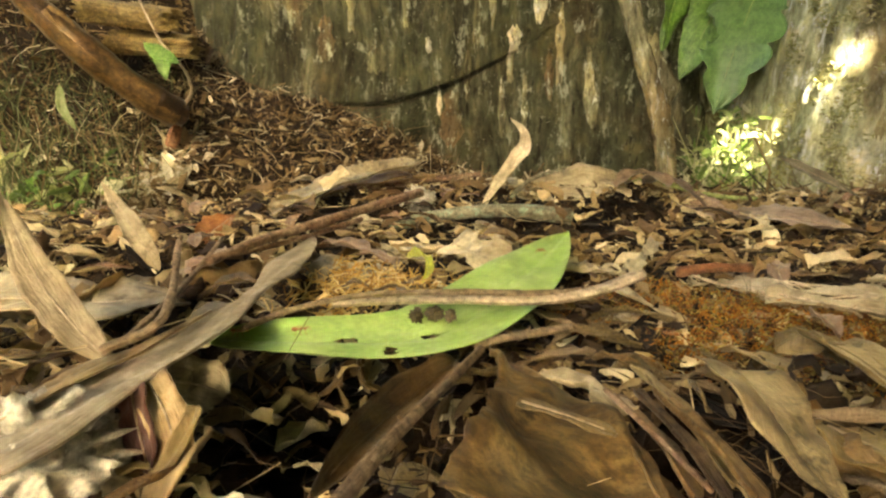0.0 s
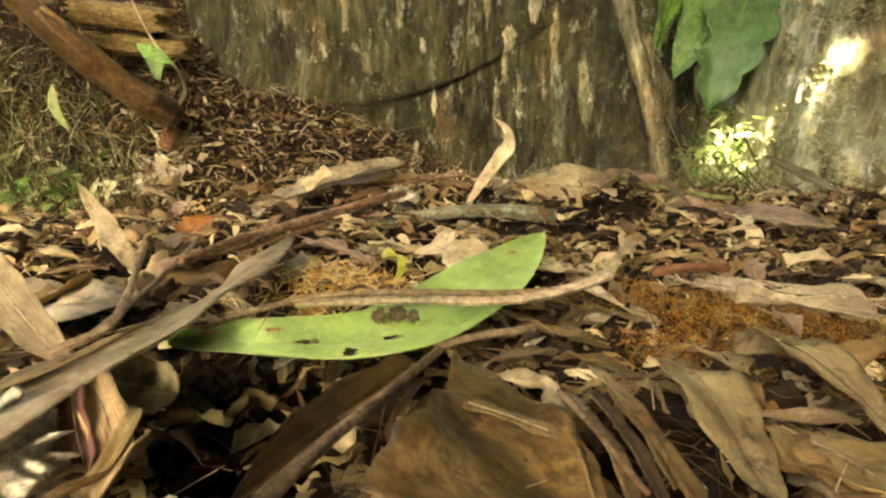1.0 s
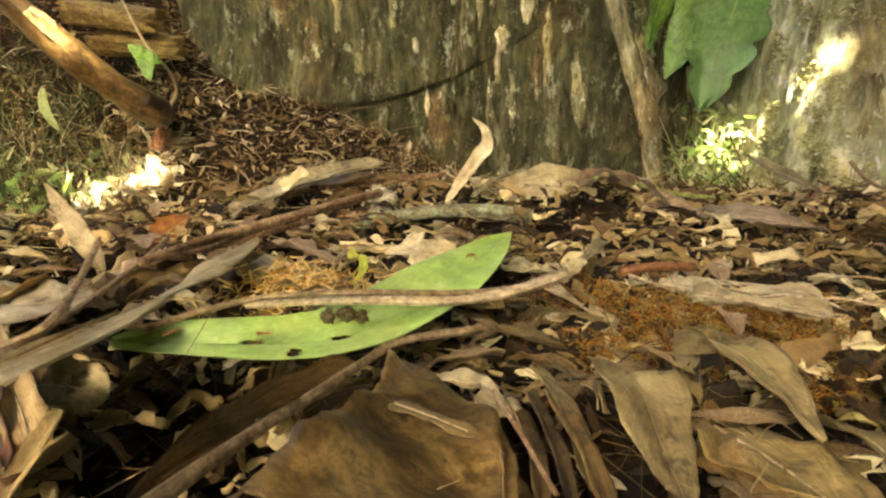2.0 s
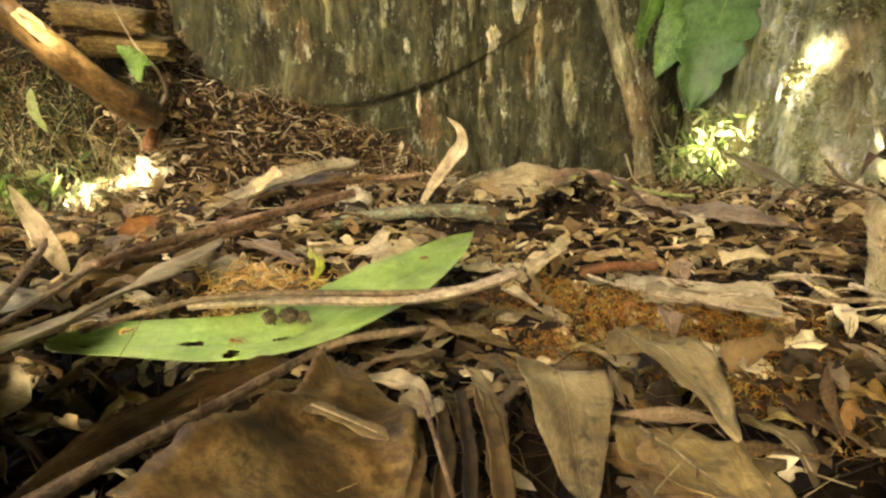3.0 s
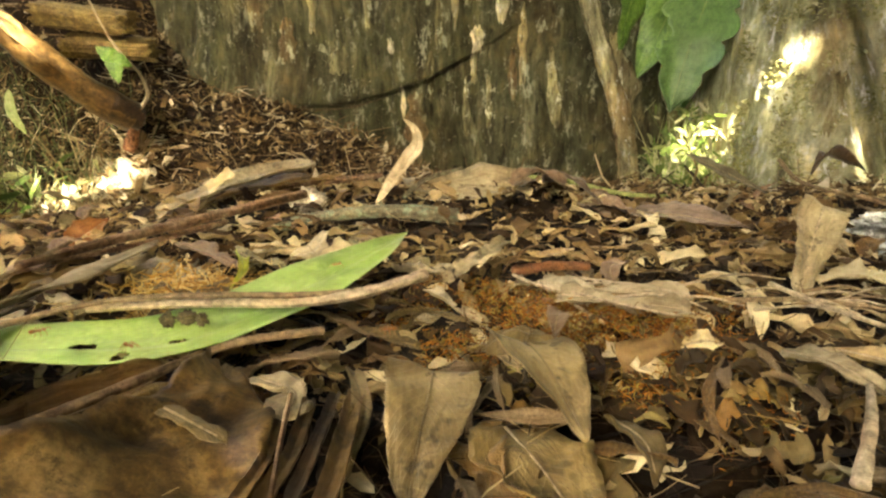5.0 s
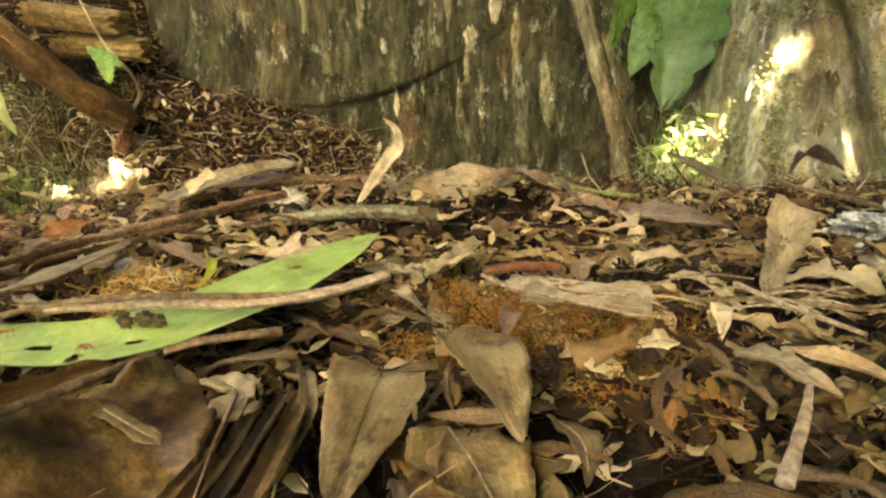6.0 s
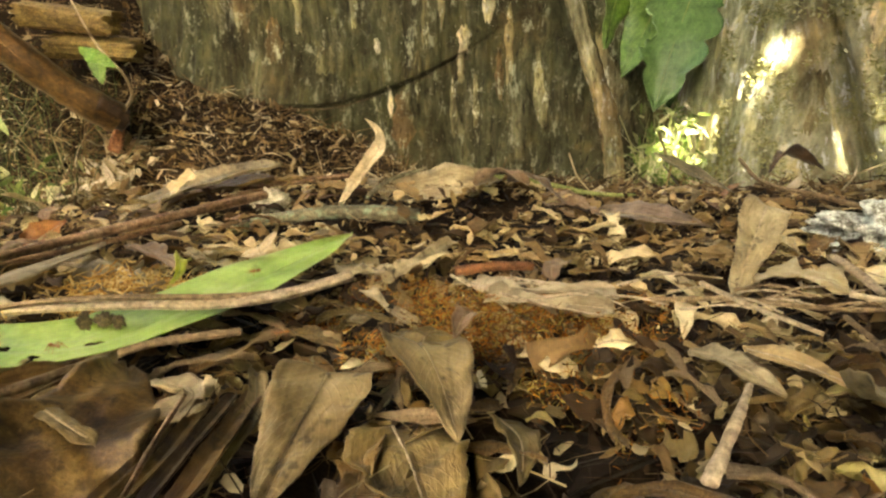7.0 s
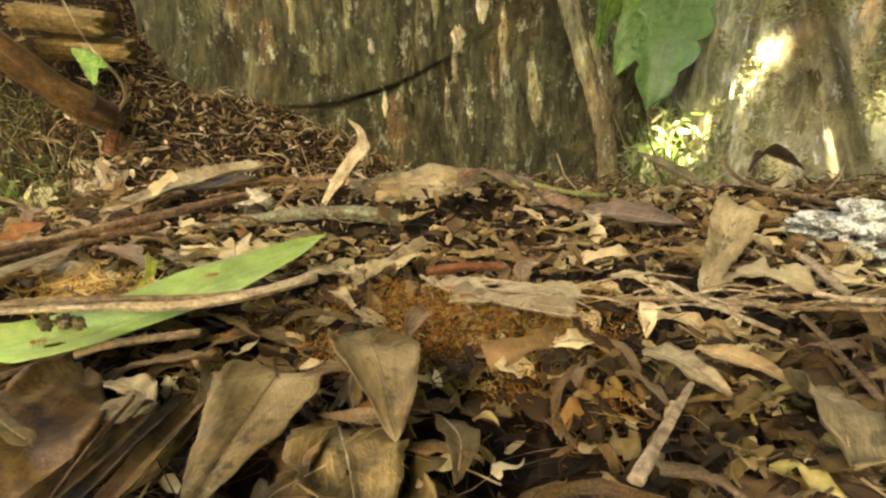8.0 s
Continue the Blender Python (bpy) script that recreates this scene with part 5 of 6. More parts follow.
# ---- at the foot of the trees ----
branch = twig("fallen_branch", [(-1.40, 1.72, 0.66), (-1.259, 1.78, 0.525), (-1.206, 1.81, 0.45), (-1.09, 1.87, 0.315), (-0.995, 1.94, 0.215), (-0.905, 2.02, 0.140)], 0.036, 0.056, "log", "weathered brown branch with a smooth polished flank", 0, "", "branch", flat=0.9)
part("broken_end", tube([Vector(p) - branch.location for p in ((-0.955, 1.975, 0.180), (-0.915, 2.01, 0.145), (-0.885, 2.03, 0.128))], 0.060, 0.040, 12, 16, 0.30, 21), M["log_end"], branch, "dark broken end")
add_blade(branch, "peeling_bark", [(-1.16, 1.79, 0.435), (-1.09, 1.835, 0.345), (-1.02, 1.885, 0.270)], 0.050, "log_pale", 0, 0.9, "belt", nu=30, nv=9, ragged=0.2, face=(0.5, -1.0, 0.9))
twig("root", [(-0.975, 2.11, 0.03), (-0.94, 2.10, 0.114), (-0.925, 2.085, 0.165)], 0.026, 0.013, "root", "stubby reddish root sticking out of the mound", 0, "", "root")
slab("wood_chunk", (-1.1585, 2.2500, 0.5010), (0.165, 0.06, 0.045), (20, 8, -4), "chunk", "yellow-brown splintered slab of rotten wood", "wood", 2)
slab("wood_chunk", (-1.0903, 2.2800, 0.4026), (0.15, 0.06, 0.038), (25, 3, 6), "chunk", "rotten ochre slab half buried in the mound", "wood", 5)
seedling = twig("seedling", [(-0.931, 2.08, 0.146), (-0.86, 2.04, 0.214), (-0.858, 2.00, 0.281), (-0.894, 1.96, 0.344), (-0.925, 1.94, 0.413), (-0.965, 1.92, 0.53)], 0.0065, 0.003, "pale_twig", "thin seedling with bright green lobed leaves", 0, "", "seedling")
add_blade(seedling, "leaf_blade", [(-0.8879, 1.9100, 0.3416), (-0.8822, 1.9000, 0.2980), (-0.8770, 1.9000, 0.2433)], 0.060, "young", face=(0, -1, 0.3))
add_blade(seedling, "leaf_blade", [(-0.8780, 1.9100, 0.3161), (-0.9036, 1.9000, 0.3319), (-0.9365, 1.9000, 0.3555)], 0.050, "young", face=(0, -1, 0.5))
add_blade(seedling, "leaf_blade", [(-0.8880, 1.9100, 0.3230), (-0.8563, 1.9000, 0.3082), (-0.8292, 1.9000, 0.2946)], 0.040, "young", face=(0, -1, 0.5))
leaf("yellow_leaf", [(-1.1531, 1.8000, 0.2226), (-1.1537, 1.8000, 0.1566), (-1.1135, 1.7900, 0.0896)], 0.030, "sunny", "narrow yellowing leaf hanging in the undergrowth", face=(0.3, -1.0, 0.1), curl=0.4, shape="lance")
leaf("big_leaf", [(1.10, 2.03, 0.78), (1.015, 1.99, 0.54), (0.925, 1.93, 0.3284), (0.866, 1.90, 0.138)], 0.225, "fresh", "large drooping blue-green leaf with a torn, scalloped margin", roll=0, curl=0.35, shape="lobed", nu=90, nv=31, thick=0.002, wave=0.006, ragged=0.025, face=(-0.2, -1.0, 0.4), holes=[(0.66, 0.98, 0.055, 0.42), (0.58, 1.0, 0.03, 0.2)])
leaf("big_leaf", [(0.985, 2.07, 0.7068), (0.905, 2.05, 0.476), (0.80, 2.03, 0.255)], 0.17, "young", "large drooping yellow-green leaf", roll=0, curl=0.4, shape="lance", nu=40, nv=13, thick=0.002, wave=0.006, face=(-0.4, -1.0, 0.2))
leaf("big_leaf", [(0.87, 2.11, 0.7388), (0.80, 2.11, 0.54), (0.755, 2.09, 0.355)], 0.13, "young", "drooping yellow-green leaf behind others", roll=0, curl=0.4, shape="lance", nu=40, nv=13, thick=0.002, wave=0.005, face=(0.5, -1.0, 0.1))
leaf("big_leaf", [(1.07, 2.12, 0.60), (1.03, 2.12, 0.36), (0.985, 2.10, 0.13)], 0.10, "fresh", "narrow dark green leaf in the shade of others", roll=0, curl=0.4, shape="lance", nu=30, nv=11, thick=0.002, wave=0.005, face=(0.3, -1.0, 0.1))
# dark strand that draws the shade line under the bark plate's lower edge
twig("vine", [(-0.6159, 2.4600, 0.2091), (-0.4252, 2.4300, 0.1765), (-0.2402, 2.4300, 0.1809), (-0.1021, 2.4500, 0.2177)], 0.005, 0.002, "nut", "thin dark line of shade under the overhanging bark plate", 0, "", "vine")


def leafy_plant():
    """Low plant with narrow arching blades on thin stems, between the two trunks."""
    plant = twig("plant", [(0.985, 2.03, -0.16), (0.98, 2.02, -0.02), (0.965, 2.00, 0.10), (0.985, 1.99, 0.17)], 0.004, 0.002, "green_stem", "low sunlit plant with narrow pale green leaves", 0, "", "plant")
    rs = np.random.RandomState(31)
    for k in range(30):
        a, h = rs.uniform(0, 6.283), rs.uniform(-0.10, 0.13)
        p = Vector((0.985 + rs.normal(0, 0.035), 2.0 + rs.normal(0, 0.03), h))
        d = Vector((math.cos(a), 0.5 * math.sin(a), rs.uniform(-0.2, 0.6)))
        L = rs.uniform(0.05, 0.10)
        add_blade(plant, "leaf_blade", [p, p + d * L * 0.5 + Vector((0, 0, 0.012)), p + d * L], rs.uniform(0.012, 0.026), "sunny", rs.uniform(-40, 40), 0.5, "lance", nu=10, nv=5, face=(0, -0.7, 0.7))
    for k in range(4):
        x = 0.95 + 0.035 * k
        add_blade(plant, "grass_blade", [(x, 1.98, -0.12), (x + 0.02, 1.97, 0.02), (x + 0.06, 1.96, 0.10 + 0.03 * (k % 2))], 0.012, "young", 0, 0.4, "lance", nu=12, nv=5, face=(0, -1, 0.2))
    return plant


def sprout(x, y, z, reach, seed):
    """A small sprout with a few bright leaves in the shaded grass."""
    rs = np.random.RandomState(seed)
    plant = twig("sprout", [(x, y, z - 0.10), (x + 0.004, y, z - 0.04), (x, y - 0.01, z)], 0.0025, 0.0012, "green_stem", "small bright green sprout in shaded grass", 0, "", "plant")
    for k in range(5):
        a = k * 1.3 + rs.uniform(0, 0.5)
        d = Vector((math.cos(a), 0.4 * math.sin(a), rs.uniform(-0.1, 0.5))) * reach
        p = Vector((x, y - 0.01, z - 0.012 * k))
        add_blade(plant, "leaf_blade", [p, p + d * 0.5 + Vector((0, 0, 0.006)), p + d], reach * 0.42, "young", rs.uniform(-20, 20), 0.4, "ovate", nu=10, nv=5, face=(0, -0.8, 0.6))
    return plant


for k, (x, z, reach) in enumerate([(-1.06, -0.125, 0.045), (-1.14, -0.075, 0.050), (-0.99, -0.110, 0.035), (-1.09, -0.030, 0.040)]):
    sprout(x, 1.55, z, reach, 70 + k)
leafy_plant()


# ---- loose litter ----
def near_region(rs, n, x0, x1, y0, y1):
    return np.stack([rs.uniform(x0, x1, n), y0 + (y1 - y0) * rs.uniform(0, 1, n) ** 1.3], -1)


rs = np.random.RandomState(21)


def spare(xy, keep):
    """Leave most of the dark pockets empty."""
    return xy[hollow(xy[:, 0], xy[:, 1]) < keep + 0.5 * rs.uniform(0, 1, len(xy)) ** 3]


def curled_bits(rs, xy, scale, lift, tilt):
    """Small torn pieces of leaf and bark, each one bent, twisted and ragged."""
    pool = []
    for k in range(30):
        shape = ("torn", "ovate", "strap", "wedge", "torn", "lance")[k % 6]
        a = rs.uniform(-0.12, 0.22)
        me, c, n = lamina([(-0.5, 0, 0), (-0.15, rs.normal(0, 0.10), a), (0.2, rs.normal(0, 0.10), a * 0.6), (0.5, rs.normal(0, 0.12), rs.normal(0, 0.08))], rs.uniform(0.16, 0.75), rs.normal(0, 15), rs.uniform(0.2, 1.4), shape, rs.normal(0, 60), 0.32, 0.03, 0.03, 7, 5, 700 + k)
        pool.append((np.array([q.co for q in me.vertices]), [tuple(p.vertices) for p in me.polygons]))
        bpy.data.meshes.remove(me)
    V, F, o = [], [], 0
    z = G(xy[:, 0], xy[:, 1]) + lift
    for i in range(len(xy)):
        pv, pf = pool[rs.randint(30)]
        m = np.array(Euler((rs.normal(0, tilt), rs.normal(0, tilt), rs.uniform(0, 6.283))).to_matrix())
        V.append(pv * scale[i] @ m.T + (xy[i, 0], xy[i, 1], z[i]))
        F += [tuple(q + o for q in p) for p in pf]
        o += len(pv)
    return np.concatenate(V), F


xy = spare(near_region(rs, 4200, -0.45, 0.62, 0.11, 0.85), 0.35)
v, f = curled_bits(rs, xy, rs.gamma(3.0, 0.0030, len(xy)) + 0.004, rs.uniform(-0.018, 0.000, len(xy)), 0.5)
stuff("leaf_fragments", v, f, "bits", "curled brown and tan fragments of dry leaves", "leaf litter", True)
xy = spare(np.stack([rs.uniform(0.13, 0.33, 650), rs.uniform(0.105, 0.245, 650)], -1), 0.12)
v, f = curled_bits(rs, xy, np.minimum(rs.gamma(4.0, 0.0028, len(xy)) + 0.004, 0.020), rs.uniform(-0.016, 0.001, len(xy)), 0.5)
stuff("leaf_mould", v, f, "mould", "olive-brown curled leaf pieces beside the moss", "leaf litter", True)
hs = np.random.RandomState(17)
xy = np.stack([hs.uniform(-0.10, 0.02, 130), hs.uniform(0.13, 0.225, 130)], -1)
v, f = curled_bits(hs, xy, hs.gamma(3.0, 0.0030, len(xy)) + 0.004, hs.uniform(-0.045, -0.012, len(xy)), 0.7)
stuff("sunken_fragments", v, f, "bits", "curled leaf scraps lying deep in a hollow", "leaf litter", True)
xy = spare(near_region(rs, 4500, -0.75, 0.95, 0.10, 1.0), 0.5)
v, f = scatter_flakes(rs, xy, rs.gamma(2.5, 0.0011, len(xy)) + 0.001, rs.uniform(-0.016, -0.001, len(xy)), 0.6, 1.4)
stuff("leaf_crumbs", v, f, "bits", "tiny broken crumbs of dry leaves", "leaf litter")
xy = spare(near_region(rs, 1800, -0.30, 0.50, 0.12, 0.60), 0.9)
v, f = scatter_stems(rs, xy, rs.gamma(3.0, 0.007, len(xy)) + 0.006, rs.uniform(0.00012, 0.00032, len(xy)), rs.uniform(-0.022, 0.002, len(xy)), 0.35, 0.9)
stuff("rootlets", v, f, "shreds", "thin dry curling rootlets in the litter", "leaf litter")
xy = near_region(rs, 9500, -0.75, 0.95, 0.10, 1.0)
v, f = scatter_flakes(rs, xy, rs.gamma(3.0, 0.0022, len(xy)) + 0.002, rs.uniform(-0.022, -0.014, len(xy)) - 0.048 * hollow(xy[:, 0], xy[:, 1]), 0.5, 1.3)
stuff("humus", v, f, "dark_bits", "leaf mould, blackened for the shade between leaves", "leaf litter")
xy = spare(near_region(rs, 3200, -0.75, 0.95, 0.12, 1.0), 0.2)
v, f = scatter_stems(rs, xy, rs.gamma(3.0, 0.009, len(xy)) + 0.006, rs.uniform(0.0002, 0.0006, len(xy)), rs.uniform(-0.012, 0.003, len(xy)), 0.12)
stuff("twig_fragments", v, f, "bits", "thin broken twigs and leaf stalks", "leaf litter")


def joined_leaves(rs, xy, scale, lift, tilt, slim=1.0):
    """Many whole and torn leaves as one carpet."""
    pool = []
    for k in range(12):
        shape = ("lance", "ovate", "torn", "lance", "strap", "torn")[k % 6]
        a = 0.06 + 0.05 * (k % 3)
        me, c, n = lamina([(-0.5, 0, 0), (-0.2, 0.05, a), (0.2, 0.02, a * 0.7), (0.5, -0.05, -0.02)], (0.24 + 0.07 * (k % 4)) * slim, rs.normal(0, 12), 0.3 + 0.15 * (k % 4), shape, rs.normal(0, 25), 0.15, 0.018, 0.025, 9, 5, 300 + k)
        pool.append((np.array([q.co for q in me.vertices]), [tuple(p.vertices) for p in me.polygons]))
        bpy.data.meshes.remove(me)
    V, F, o = [], [], 0
    z = G(xy[:, 0], xy[:, 1]) + lift
    for i in range(len(xy)):
        pv, pf = pool[rs.randint(12)]
        m = np.array(Euler((rs.normal(0, tilt), rs.normal(0, tilt), rs.uniform(0, 6.283))).to_matrix())
        V.append(pv * scale[i] @ m.T + (xy[i, 0], xy[i, 1], z[i]))
        F += [tuple(q + o for q in p) for p in pf]
        o += len(pv)
    return np.concatenate(V), F


def off_moss(xy):
    return xy[np.hypot((xy[:, 0] - 0.19) / 0.095, (xy[:, 1] - 0.285) / 0.085) > rs.uniform(0.0, 0.6, len(xy))]


xy = off_moss(spare(near_region(rs, 1500, -0.75, 0.95, 0.13, 1.0), 0.10))
xy = xy[(xy[:, 1] > 0.235) | (rs.uniform(0, 1, len(xy)) < np.where((xy[:, 0] > 0.03) & (xy[:, 0] < 0.25), 0.08, 0.35))]
xy = xy[~((xy[:, 0] > -0.115) & (xy[:, 0] < 0.085) & (xy[:, 1] > 0.205) & (xy[:, 1] < 0.34)) | (rs.uniform(0, 1, len(xy)) < 0.12)]
v, f = joined_leaves(rs, xy, rs.uniform(0.02, 0.055, len(xy)), rs.uniform(-0.012, 0.001, len(xy)), 0.22)
stuff("leaf_carpet", v, f, "carpet", "carpet of dry brown, tan and grey leaves", "leaf litter", True)

# moss and straw
cl = rs.normal(size=(46, 2)) * (0.055, 0.040) + (0.180, 0.285)
ix = rs.randint(0, len(cl), 8000)
xy = cl[ix] + rs.normal(size=(8000, 2)) * 0.0080
clear = (xy[:, 0] > 0.150) | (xy[:, 1] > 0.235) | (xy[:, 0] < 0.06)
xy, ix = xy[clear], ix[clear]
v, f = scatter_stems(rs, xy, rs.uniform(0.002, 0.0055, len(xy)), rs.uniform(0.0002, 0.0005, len(xy)), rs.uniform(-0.012, 0.003, len(xy)) + 0.004 * (ix % 3 - 1), 0.6, 0.8)
stuff("orange_moss", v, f, "moss", "dry orange-brown moss", "moss")
xy = rs.normal(size=(560, 2)) * (0.024, 0.020) + (-0.045, 0.345)
v, f = scatter_stems(rs, xy, rs.uniform(0.006, 0.016, len(xy)), rs.uniform(0.0003, 0.0008, len(xy)), rs.uniform(-0.004, 0.012, len(xy)), 0.5, 0.6)
stuff("straw", v, f, "straw", "golden dry fibres behind the green leaf", "straw")

# the mound and the ground behind the ridge
xy = np.stack([rs.uniform(-2.4, 2.2, 34000), rs.uniform(0.9, 2.9, 34000)], -1)
v, f = scatter_flakes(rs, xy, rs.gamma(2.0, 0.0034, len(xy)) + 0.002, rs.uniform(-0.012, 0.012, len(xy)), 0.8, 1.5)
stuff("mound_litter", v, f, "far_bits", "brown crumbled litter heaped against the trunk", "leaf litter")
xy = np.stack([rs.uniform(-2.4, 1.4, 10500), rs.uniform(0.9, 2.8, 10500)], -1)
v, f = scatter_stems(rs, xy, rs.gamma(2.5, 0.028, len(xy)) + 0.02, rs.uniform(0.0006, 0.0028, len(xy)), rs.uniform(-0.01, 0.03, len(xy)), 0.35, 0.5)
stuff("mound_twigs", v, f, "far_bits", "fallen twigs and stalks on the mound", "leaf litter")
rs = np.random.RandomState(44)
cl = rs.normal(size=(26, 2)) * (0.050, 0.09) + (0.985, 2.06)
ix = rs.randint(0, len(cl), 700)
xy = cl[ix] + rs.normal(size=(700, 2)) * 0.030
tall = (0.10 + 0.26 * rs.uniform(0, 1, len(cl)) ** 1.3) * np.exp(-((cl[:, 0] - 0.97) / 0.16) ** 4)
v, f = scatter_flakes(rs, xy, rs.gamma(3.0, 0.0022, len(xy)) + 0.003, tall[ix] * rs.uniform(0, 1, len(xy)), 0.9, 2.2)
w, g = scatter_stems(rs, cl[rs.randint(0, len(cl), 90)] + rs.normal(size=(90, 2)) * 0.02, rs.uniform(0.10, 0.30, 90), rs.uniform(0.001, 0.003, 90), np.zeros(90) - 0.01, 0.2, 0.3, True)
f = f + [tuple(q + len(v) for q in p) for p in g]
v = np.concatenate([v, w])
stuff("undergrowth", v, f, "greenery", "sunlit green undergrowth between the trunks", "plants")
xy = np.stack([rs.uniform(-2.2, -1.0, 700), rs.uniform(1.1, 2.2, 700)], -1)
v, f = scatter_stems(rs, xy, rs.uniform(0.05, 0.25, len(xy)), rs.uniform(0.0008, 0.003, len(xy)), rs.uniform(-0.01, 0.02, len(xy)), 0.4, 0.5, True)
stuff("grass", v, f, "far_bits", "dry grass and stalks beside the mound", "grass")
xy = np.stack([rs.uniform(-1.9, -1.0, 260), rs.uniform(1.2, 2.0, 260)], -1)
v, f = scatter_flakes(rs, xy, rs.uniform(0.01, 0.03, len(xy)), rs.uniform(0.0, 0.14, len(xy)), 0.9, 1.8)
stuff("undergrowth", v, f, "greenery", "small green plants at the edge of the mound", "plants")

# pale scraps heaped along the flecks, their colour whitening the sun patch
xy = rs.normal(size=(620, 2)) * (0.050, 0.085) + (-1.01, 1.95)
xy[:, 0] += 0.4 * (xy[:, 1] - 1.95)
v, f = scatter_flakes(rs, xy, rs.gamma(3.0, 0.004, len(xy)) + 0.004, rs.uniform(0.0, 0.05, len(xy)), 0.8, 1.6)
stuff("fallen_petals", v, f, "petals", "petals and leaf scraps, paled to whiten the sun patch", "leaf litter")

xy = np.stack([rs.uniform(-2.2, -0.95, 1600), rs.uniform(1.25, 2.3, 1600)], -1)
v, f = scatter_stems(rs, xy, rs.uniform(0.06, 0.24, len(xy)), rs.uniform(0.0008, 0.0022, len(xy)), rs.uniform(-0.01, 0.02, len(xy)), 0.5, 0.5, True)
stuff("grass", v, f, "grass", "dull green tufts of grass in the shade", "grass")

# the forest floor round about
n = 30000
rad, ang = 6.5 * rs.uniform(0, 1, n) ** 0.7, rs.uniform(0, 6.283, n)
xy = np.stack([0.1 + rad * np.cos(ang), 0.6 + rad * np.sin(ang)], -1)
xy = xy[~((abs(xy[:, 0] - 0.1) < 0.85) & (abs(xy[:, 1] - 0.55) < 0.48)) & ~((xy[:, 0] > -2.4) & (xy[:, 0] < 2.2) & (xy[:, 1] > 0.9) & (xy[:, 1] < 2.9)) & ~((abs(xy[:, 0] - 0.1) < 0.4) & (abs(xy[:, 1]) < 0.12))]
v, f = scatter_flakes(rs, xy, rs.gamma(3.0, 0.009, len(xy)) + 0.01, rs.uniform(-0.022, -0.008, len(xy)), 0.35, 1.8)
stuff("forest_litter", v, f, "far_bits", "brown fallen leaves strewn over the forest floor", "leaf litter")

# single leaves strewn over the ground
protos = []
kinds = [("tan", "lance"), ("grey", "ovate"), ("brown", "lance"), ("pale", "torn"), ("mauve", "ovate"), ("olive", "lance"), ("brown", "torn"), ("tan", "torn"), ("grey", "lance"), ("red", "ovate")]
words = {"tan": "tan", "grey": "greyish", "brown": "dark brown", "pale": "pale", "mauve": "purplish-brown", "olive": "olive-brown", "red": "reddish-brown"}
for k, (mat, shape) in enumerate(kinds):
    L = 0.035 + 0.004 * (k % 4)
    arch = 0.002 + 0.002 * (k % 3)
    o = leaf("litter_leaf", [(0, 5 + k, 0), (L * 0.35, 5 + k + 0.003, arch), (L * 0.7, 5 + k, arch * 0.8), (L, 5 + k - 0.004, 0)], 0.011 + 0.003 * (k % 3), mat, "dry %s leaf lying in the litter" % words[mat], curl=0.4 + 0.12 * (k % 4), shape=shape, group="leaf litter", nu=12, nv=6, ragged=0.12)
    protos.append(o)
rs = np.random.RandomState(77)
for i in range(290):
    x, y = rs.uniform(-0.65, 0.85), 0.13 + 0.75 * rs.uniform(0, 1) ** 1.2
    if hollow(x, y) > 0.3 or -0.09 < x < 0.245 and y < 0.235 or -0.10 < x < 0.07 and 0.2 < y < 0.33:
        y += 0.22
    o = protos[rs.randint(len(protos))]
    m = pose(x, y, float(G(x, y)) - 0.004 + rs.uniform(-0.004, 0.004), rs.normal(0, 14), rs.normal(0, 12), rs.uniform(0, 360))
    if i < len(protos):
        protos[i].matrix_basis = m
    else:
        copy_thing(o, m)

# narrow shreds of bark between the near leaves
shreds = []
rs = np.random.RandomState(91)
for k in range(12):
    a = 0.06 + 0.05 * (k % 3)
    me, c, n = lamina([(-0.5, 0, 0), (-0.2, 0.05, a), (0.2, 0.02, a * 0.7), (0.5, -0.05, -0.02)], 0.075 + 0.03 * (k % 4), rs.normal(0, 12), 0.4 + 0.2 * (k % 4), ("strap", "torn", "lance")[k % 3], rs.normal(0, 35), 0.2, 0.02, 0.02, 10, 5, 500 + k)
    me.materials.append(M[("paper", "brown", "twig", "olive")[k % 4]])
    shreds.append(me)
for i in range(280):
    x, y = rs.uniform(-0.30, 0.42), 0.12 + 0.14 * rs.uniform(0, 1) ** 1.2
    if hollow(x, y) > 0.35:
        y += 0.12
    ob = new("bark_shred", shreds[i % 12])
    L = rs.uniform(0.015, 0.050)
    ob.matrix_basis = pose(x, y, float(G(x, y)) + rs.uniform(-0.014, 0.002), rs.normal(0, 16), rs.normal(0, 14), rs.uniform(0, 360)) @ Matrix.Diagonal((L, L, L, 1))
    tagged(ob, "narrow brown shred of dry bark", "bark", "bark shreds")


# ---- what moves ----
def leafy_bough():
    """An unseen bough, added to shade the mound; it moves aside and lets the sun onto it for a while."""
    root = new("leafy_bough")
    tagged(root, "unseen leafy bough moved to shade and bare the mound", "bough")
    rs = np.random.RandomState(5)
    n = 1100
    c = rs.uniform(-1, 1, (n, 3)) * (0.62, 0.68, 0.25)
    v, f = leaf_cloud(rs, c, 0.095)
    part("foliage", mesh_of("foliage", v, f, None, False), M["canopy"], root)
    part("branch", tube([(-0.9, 0.3, 0.1), (-0.3, 0.1, 0.0), (0.3, -0.05, -0.05), (0.7, -0.1, -0.1)], 0.03, 0.01, 16, 8), M["twig"], root)
    return root


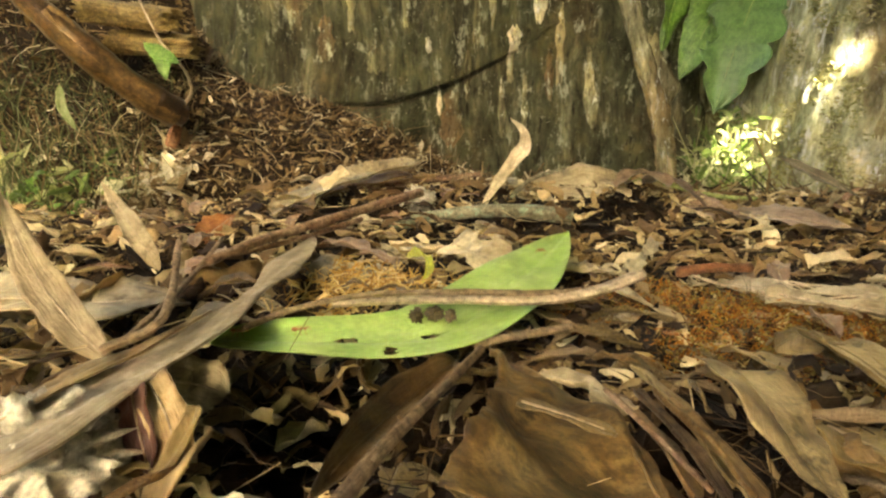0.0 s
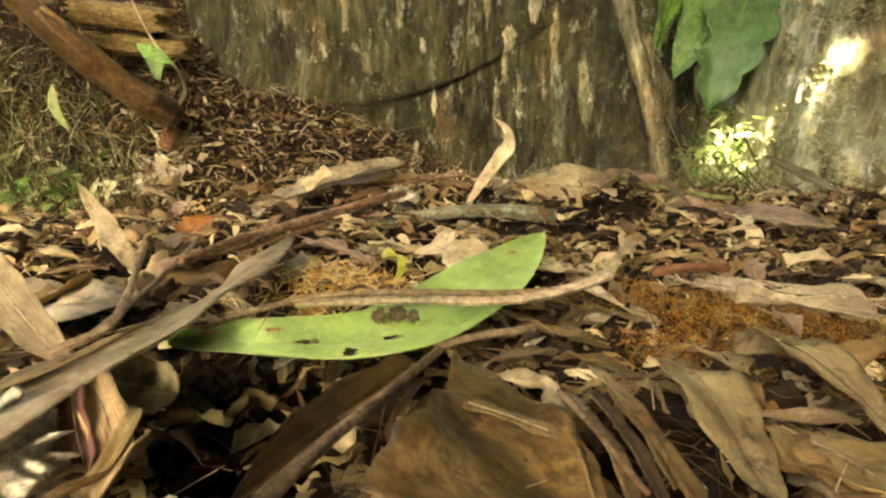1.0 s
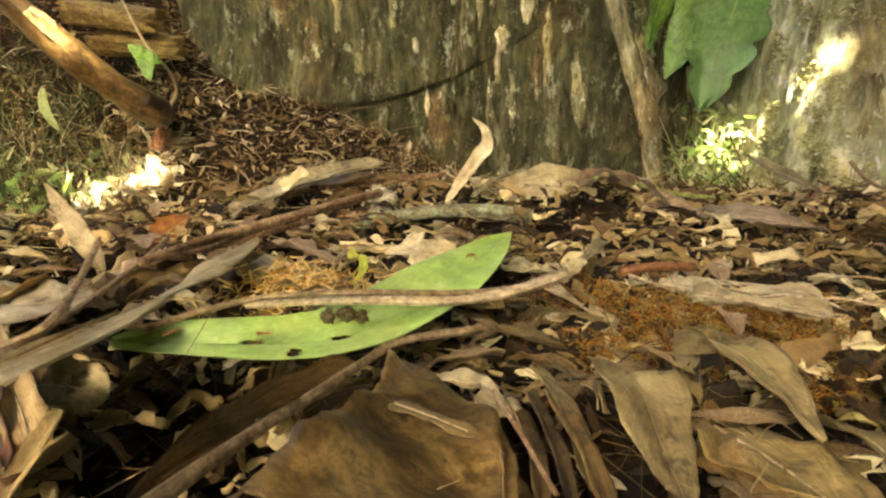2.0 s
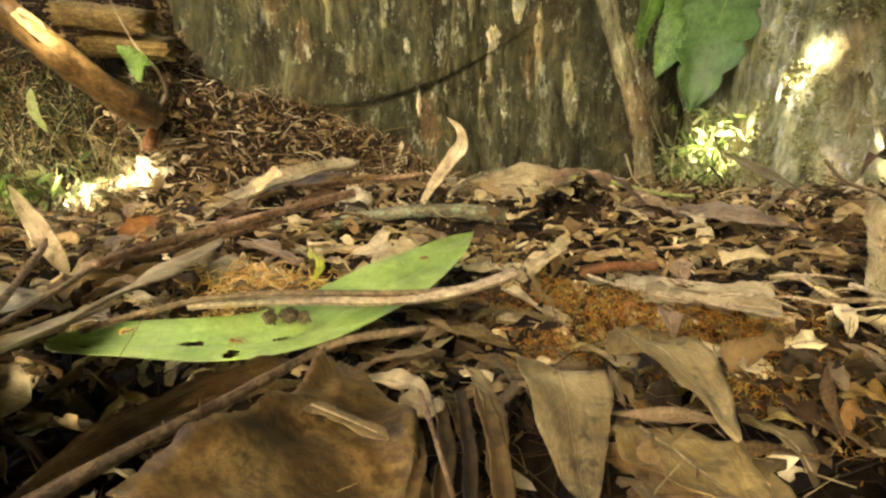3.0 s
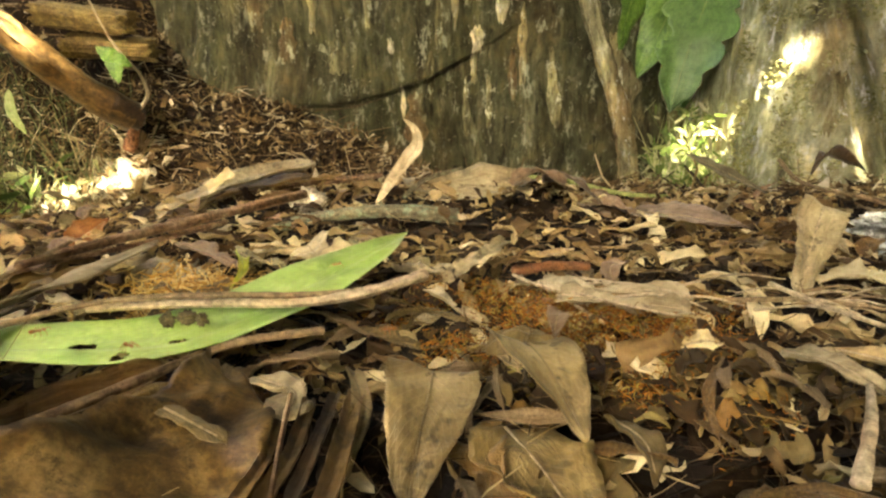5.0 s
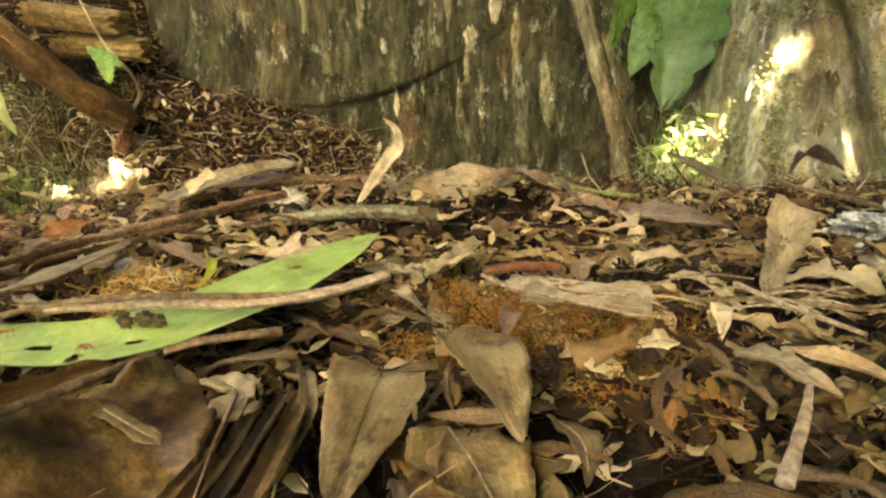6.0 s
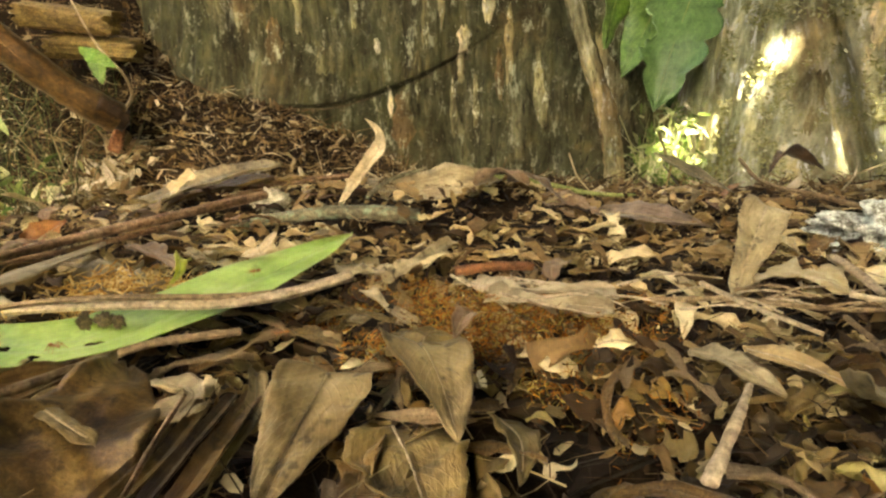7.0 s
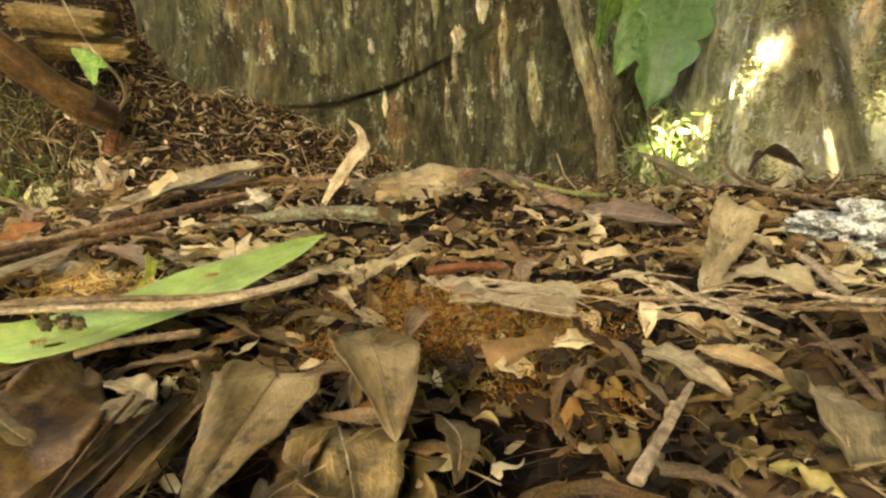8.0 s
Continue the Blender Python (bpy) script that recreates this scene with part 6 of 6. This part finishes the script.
def ball(c, r, seg=10):
    bm = bmesh.new()
    bmesh.ops.create_uvsphere(bm, u_segments=seg, v_segments=seg - 3, radius=1)
    for q in bm.verts:
        q.co = Vector((c[0] + q.co.x * r[0], c[1] + q.co.y * r[1], c[2] + q.co.z * r[2]))
    for q in bm.faces:
        q.smooth = True
    return bm


def ant():
    """A long-legged tawny ant, 7 mm long, facing +x."""
    root = new("ant")
    tagged(root, "tawny long-legged ant walking over the litter", "ant", "ants")
    k = 0.001
    part("abdomen", ball((-2.3 * k, 0, 1.9 * k), (1.3 * k, 0.9 * k, 0.9 * k)), M["ant"], root)
    part("thorax", ball((0, 0, 1.8 * k), (1.3 * k, 0.5 * k, 0.55 * k)), M["ant"], root)
    part("head", ball((2.0 * k, 0, 1.9 * k), (0.8 * k, 0.7 * k, 0.6 * k)), M["ant"], root)
    for side in (-1, 1):
        for j, x in enumerate((0.8, 0.1, -0.6)):
            p = [(x * k, 0, 1.7 * k), ((x * 1.8 + 0.2) * k, side * 1.6 * k, 2.8 * k), ((x * 3.4) * k, side * 3.2 * k, 0)]
            part("leg", tube(p, 0.00018, 0.0001, 9, 5, 0.02), M["ant"], root)
        part("antenna", tube([(2.6 * k, side * 0.3 * k, 2.0 * k), (3.4 * k, side * 0.9 * k, 2.6 * k), (4.6 * k, side * 1.2 * k, 1.6 * k)], 0.00014, 0.00009, 9, 5, 0.02), M["ant"], root)
    return root


first_ant = ant()
ants = [first_ant] + [copy_thing(first_ant, pose(0, 5, 0)) for _ in range(5)]
bough = leafy_bough()


def motions():
    at = Vector((-1.12, 1.95, 0.0)) + SUN_FROM * (3.9 / SUN_FROM.z)
    rows = [(0.0, 0.10), (1.0, 0.22), (1.7, 0.55), (2.8, 0.95), (4.0, 0.95), (4.7, 0.78), (6.0, 0.48), (7.0, 0.20), (8.0, 0.0)]
    # seconds, place, heading
    for who, rows_of in zip(ants, (
            [(0.0, -0.060, 0.230, 0.0150, 10), (1.6, -0.045, 0.232, 0.0140, 0), (2.8, -0.020, 0.226, 0.0125, -20), (4.6, -0.017, 0.225, 0.0122, -30), (6.0, -0.016, 0.224, 0.0122, -40), (8.0, -0.004, 0.232, 0.0125, 20)],
            [(0.0, -0.085, 0.228, 0.0150, 0), (1.0, -0.080, 0.226, 0.0150, 30), (3.0, -0.066, 0.232, 0.0150, 60), (5.0, -0.060, 0.236, 0.0150, 40), (8.0, -0.040, 0.238, 0.0145, 10)],
            [(0.0, 0.060, 0.345, 0.0240, -120), (3.0, 0.055, 0.330, 0.0225, -110), (6.0, 0.048, 0.318, 0.0210, -130), (8.0, 0.040, 0.310, 0.0200, -140)],
            [(0.0, 0.098, 0.235, 0.0110, 160), (2.8, 0.092, 0.238, 0.0120, 170), (4.5, 0.088, 0.240, 0.0120, 190), (8.0, 0.072, 0.236, 0.0120, 200)],
            [(0.0, 0.150, 0.262, 0.0110, 60), (3.5, 0.156, 0.272, 0.0120, 50), (6.0, 0.166, 0.282, 0.0120, 40), (8.0, 0.178, 0.288, 0.0120, 20)],
            [(0.0, 0.205, 0.300, 0.0110, 200), (3.5, 0.190, 0.296, 0.0120, 190), (6.5, 0.178, 0.300, 0.0120, 170), (8.0, 0.170, 0.302, 0.0120, 160)])):
        walk(who, [(t, pose(x, y, z, 0, 0, a)) for t, x, y, z, a in rows_of])
    walk(bough, [(t, pose(at.x - d * 1.05, at.y + d * 0.25, at.z, 0, 0, 4 * d)) for t, d in rows])


motions()
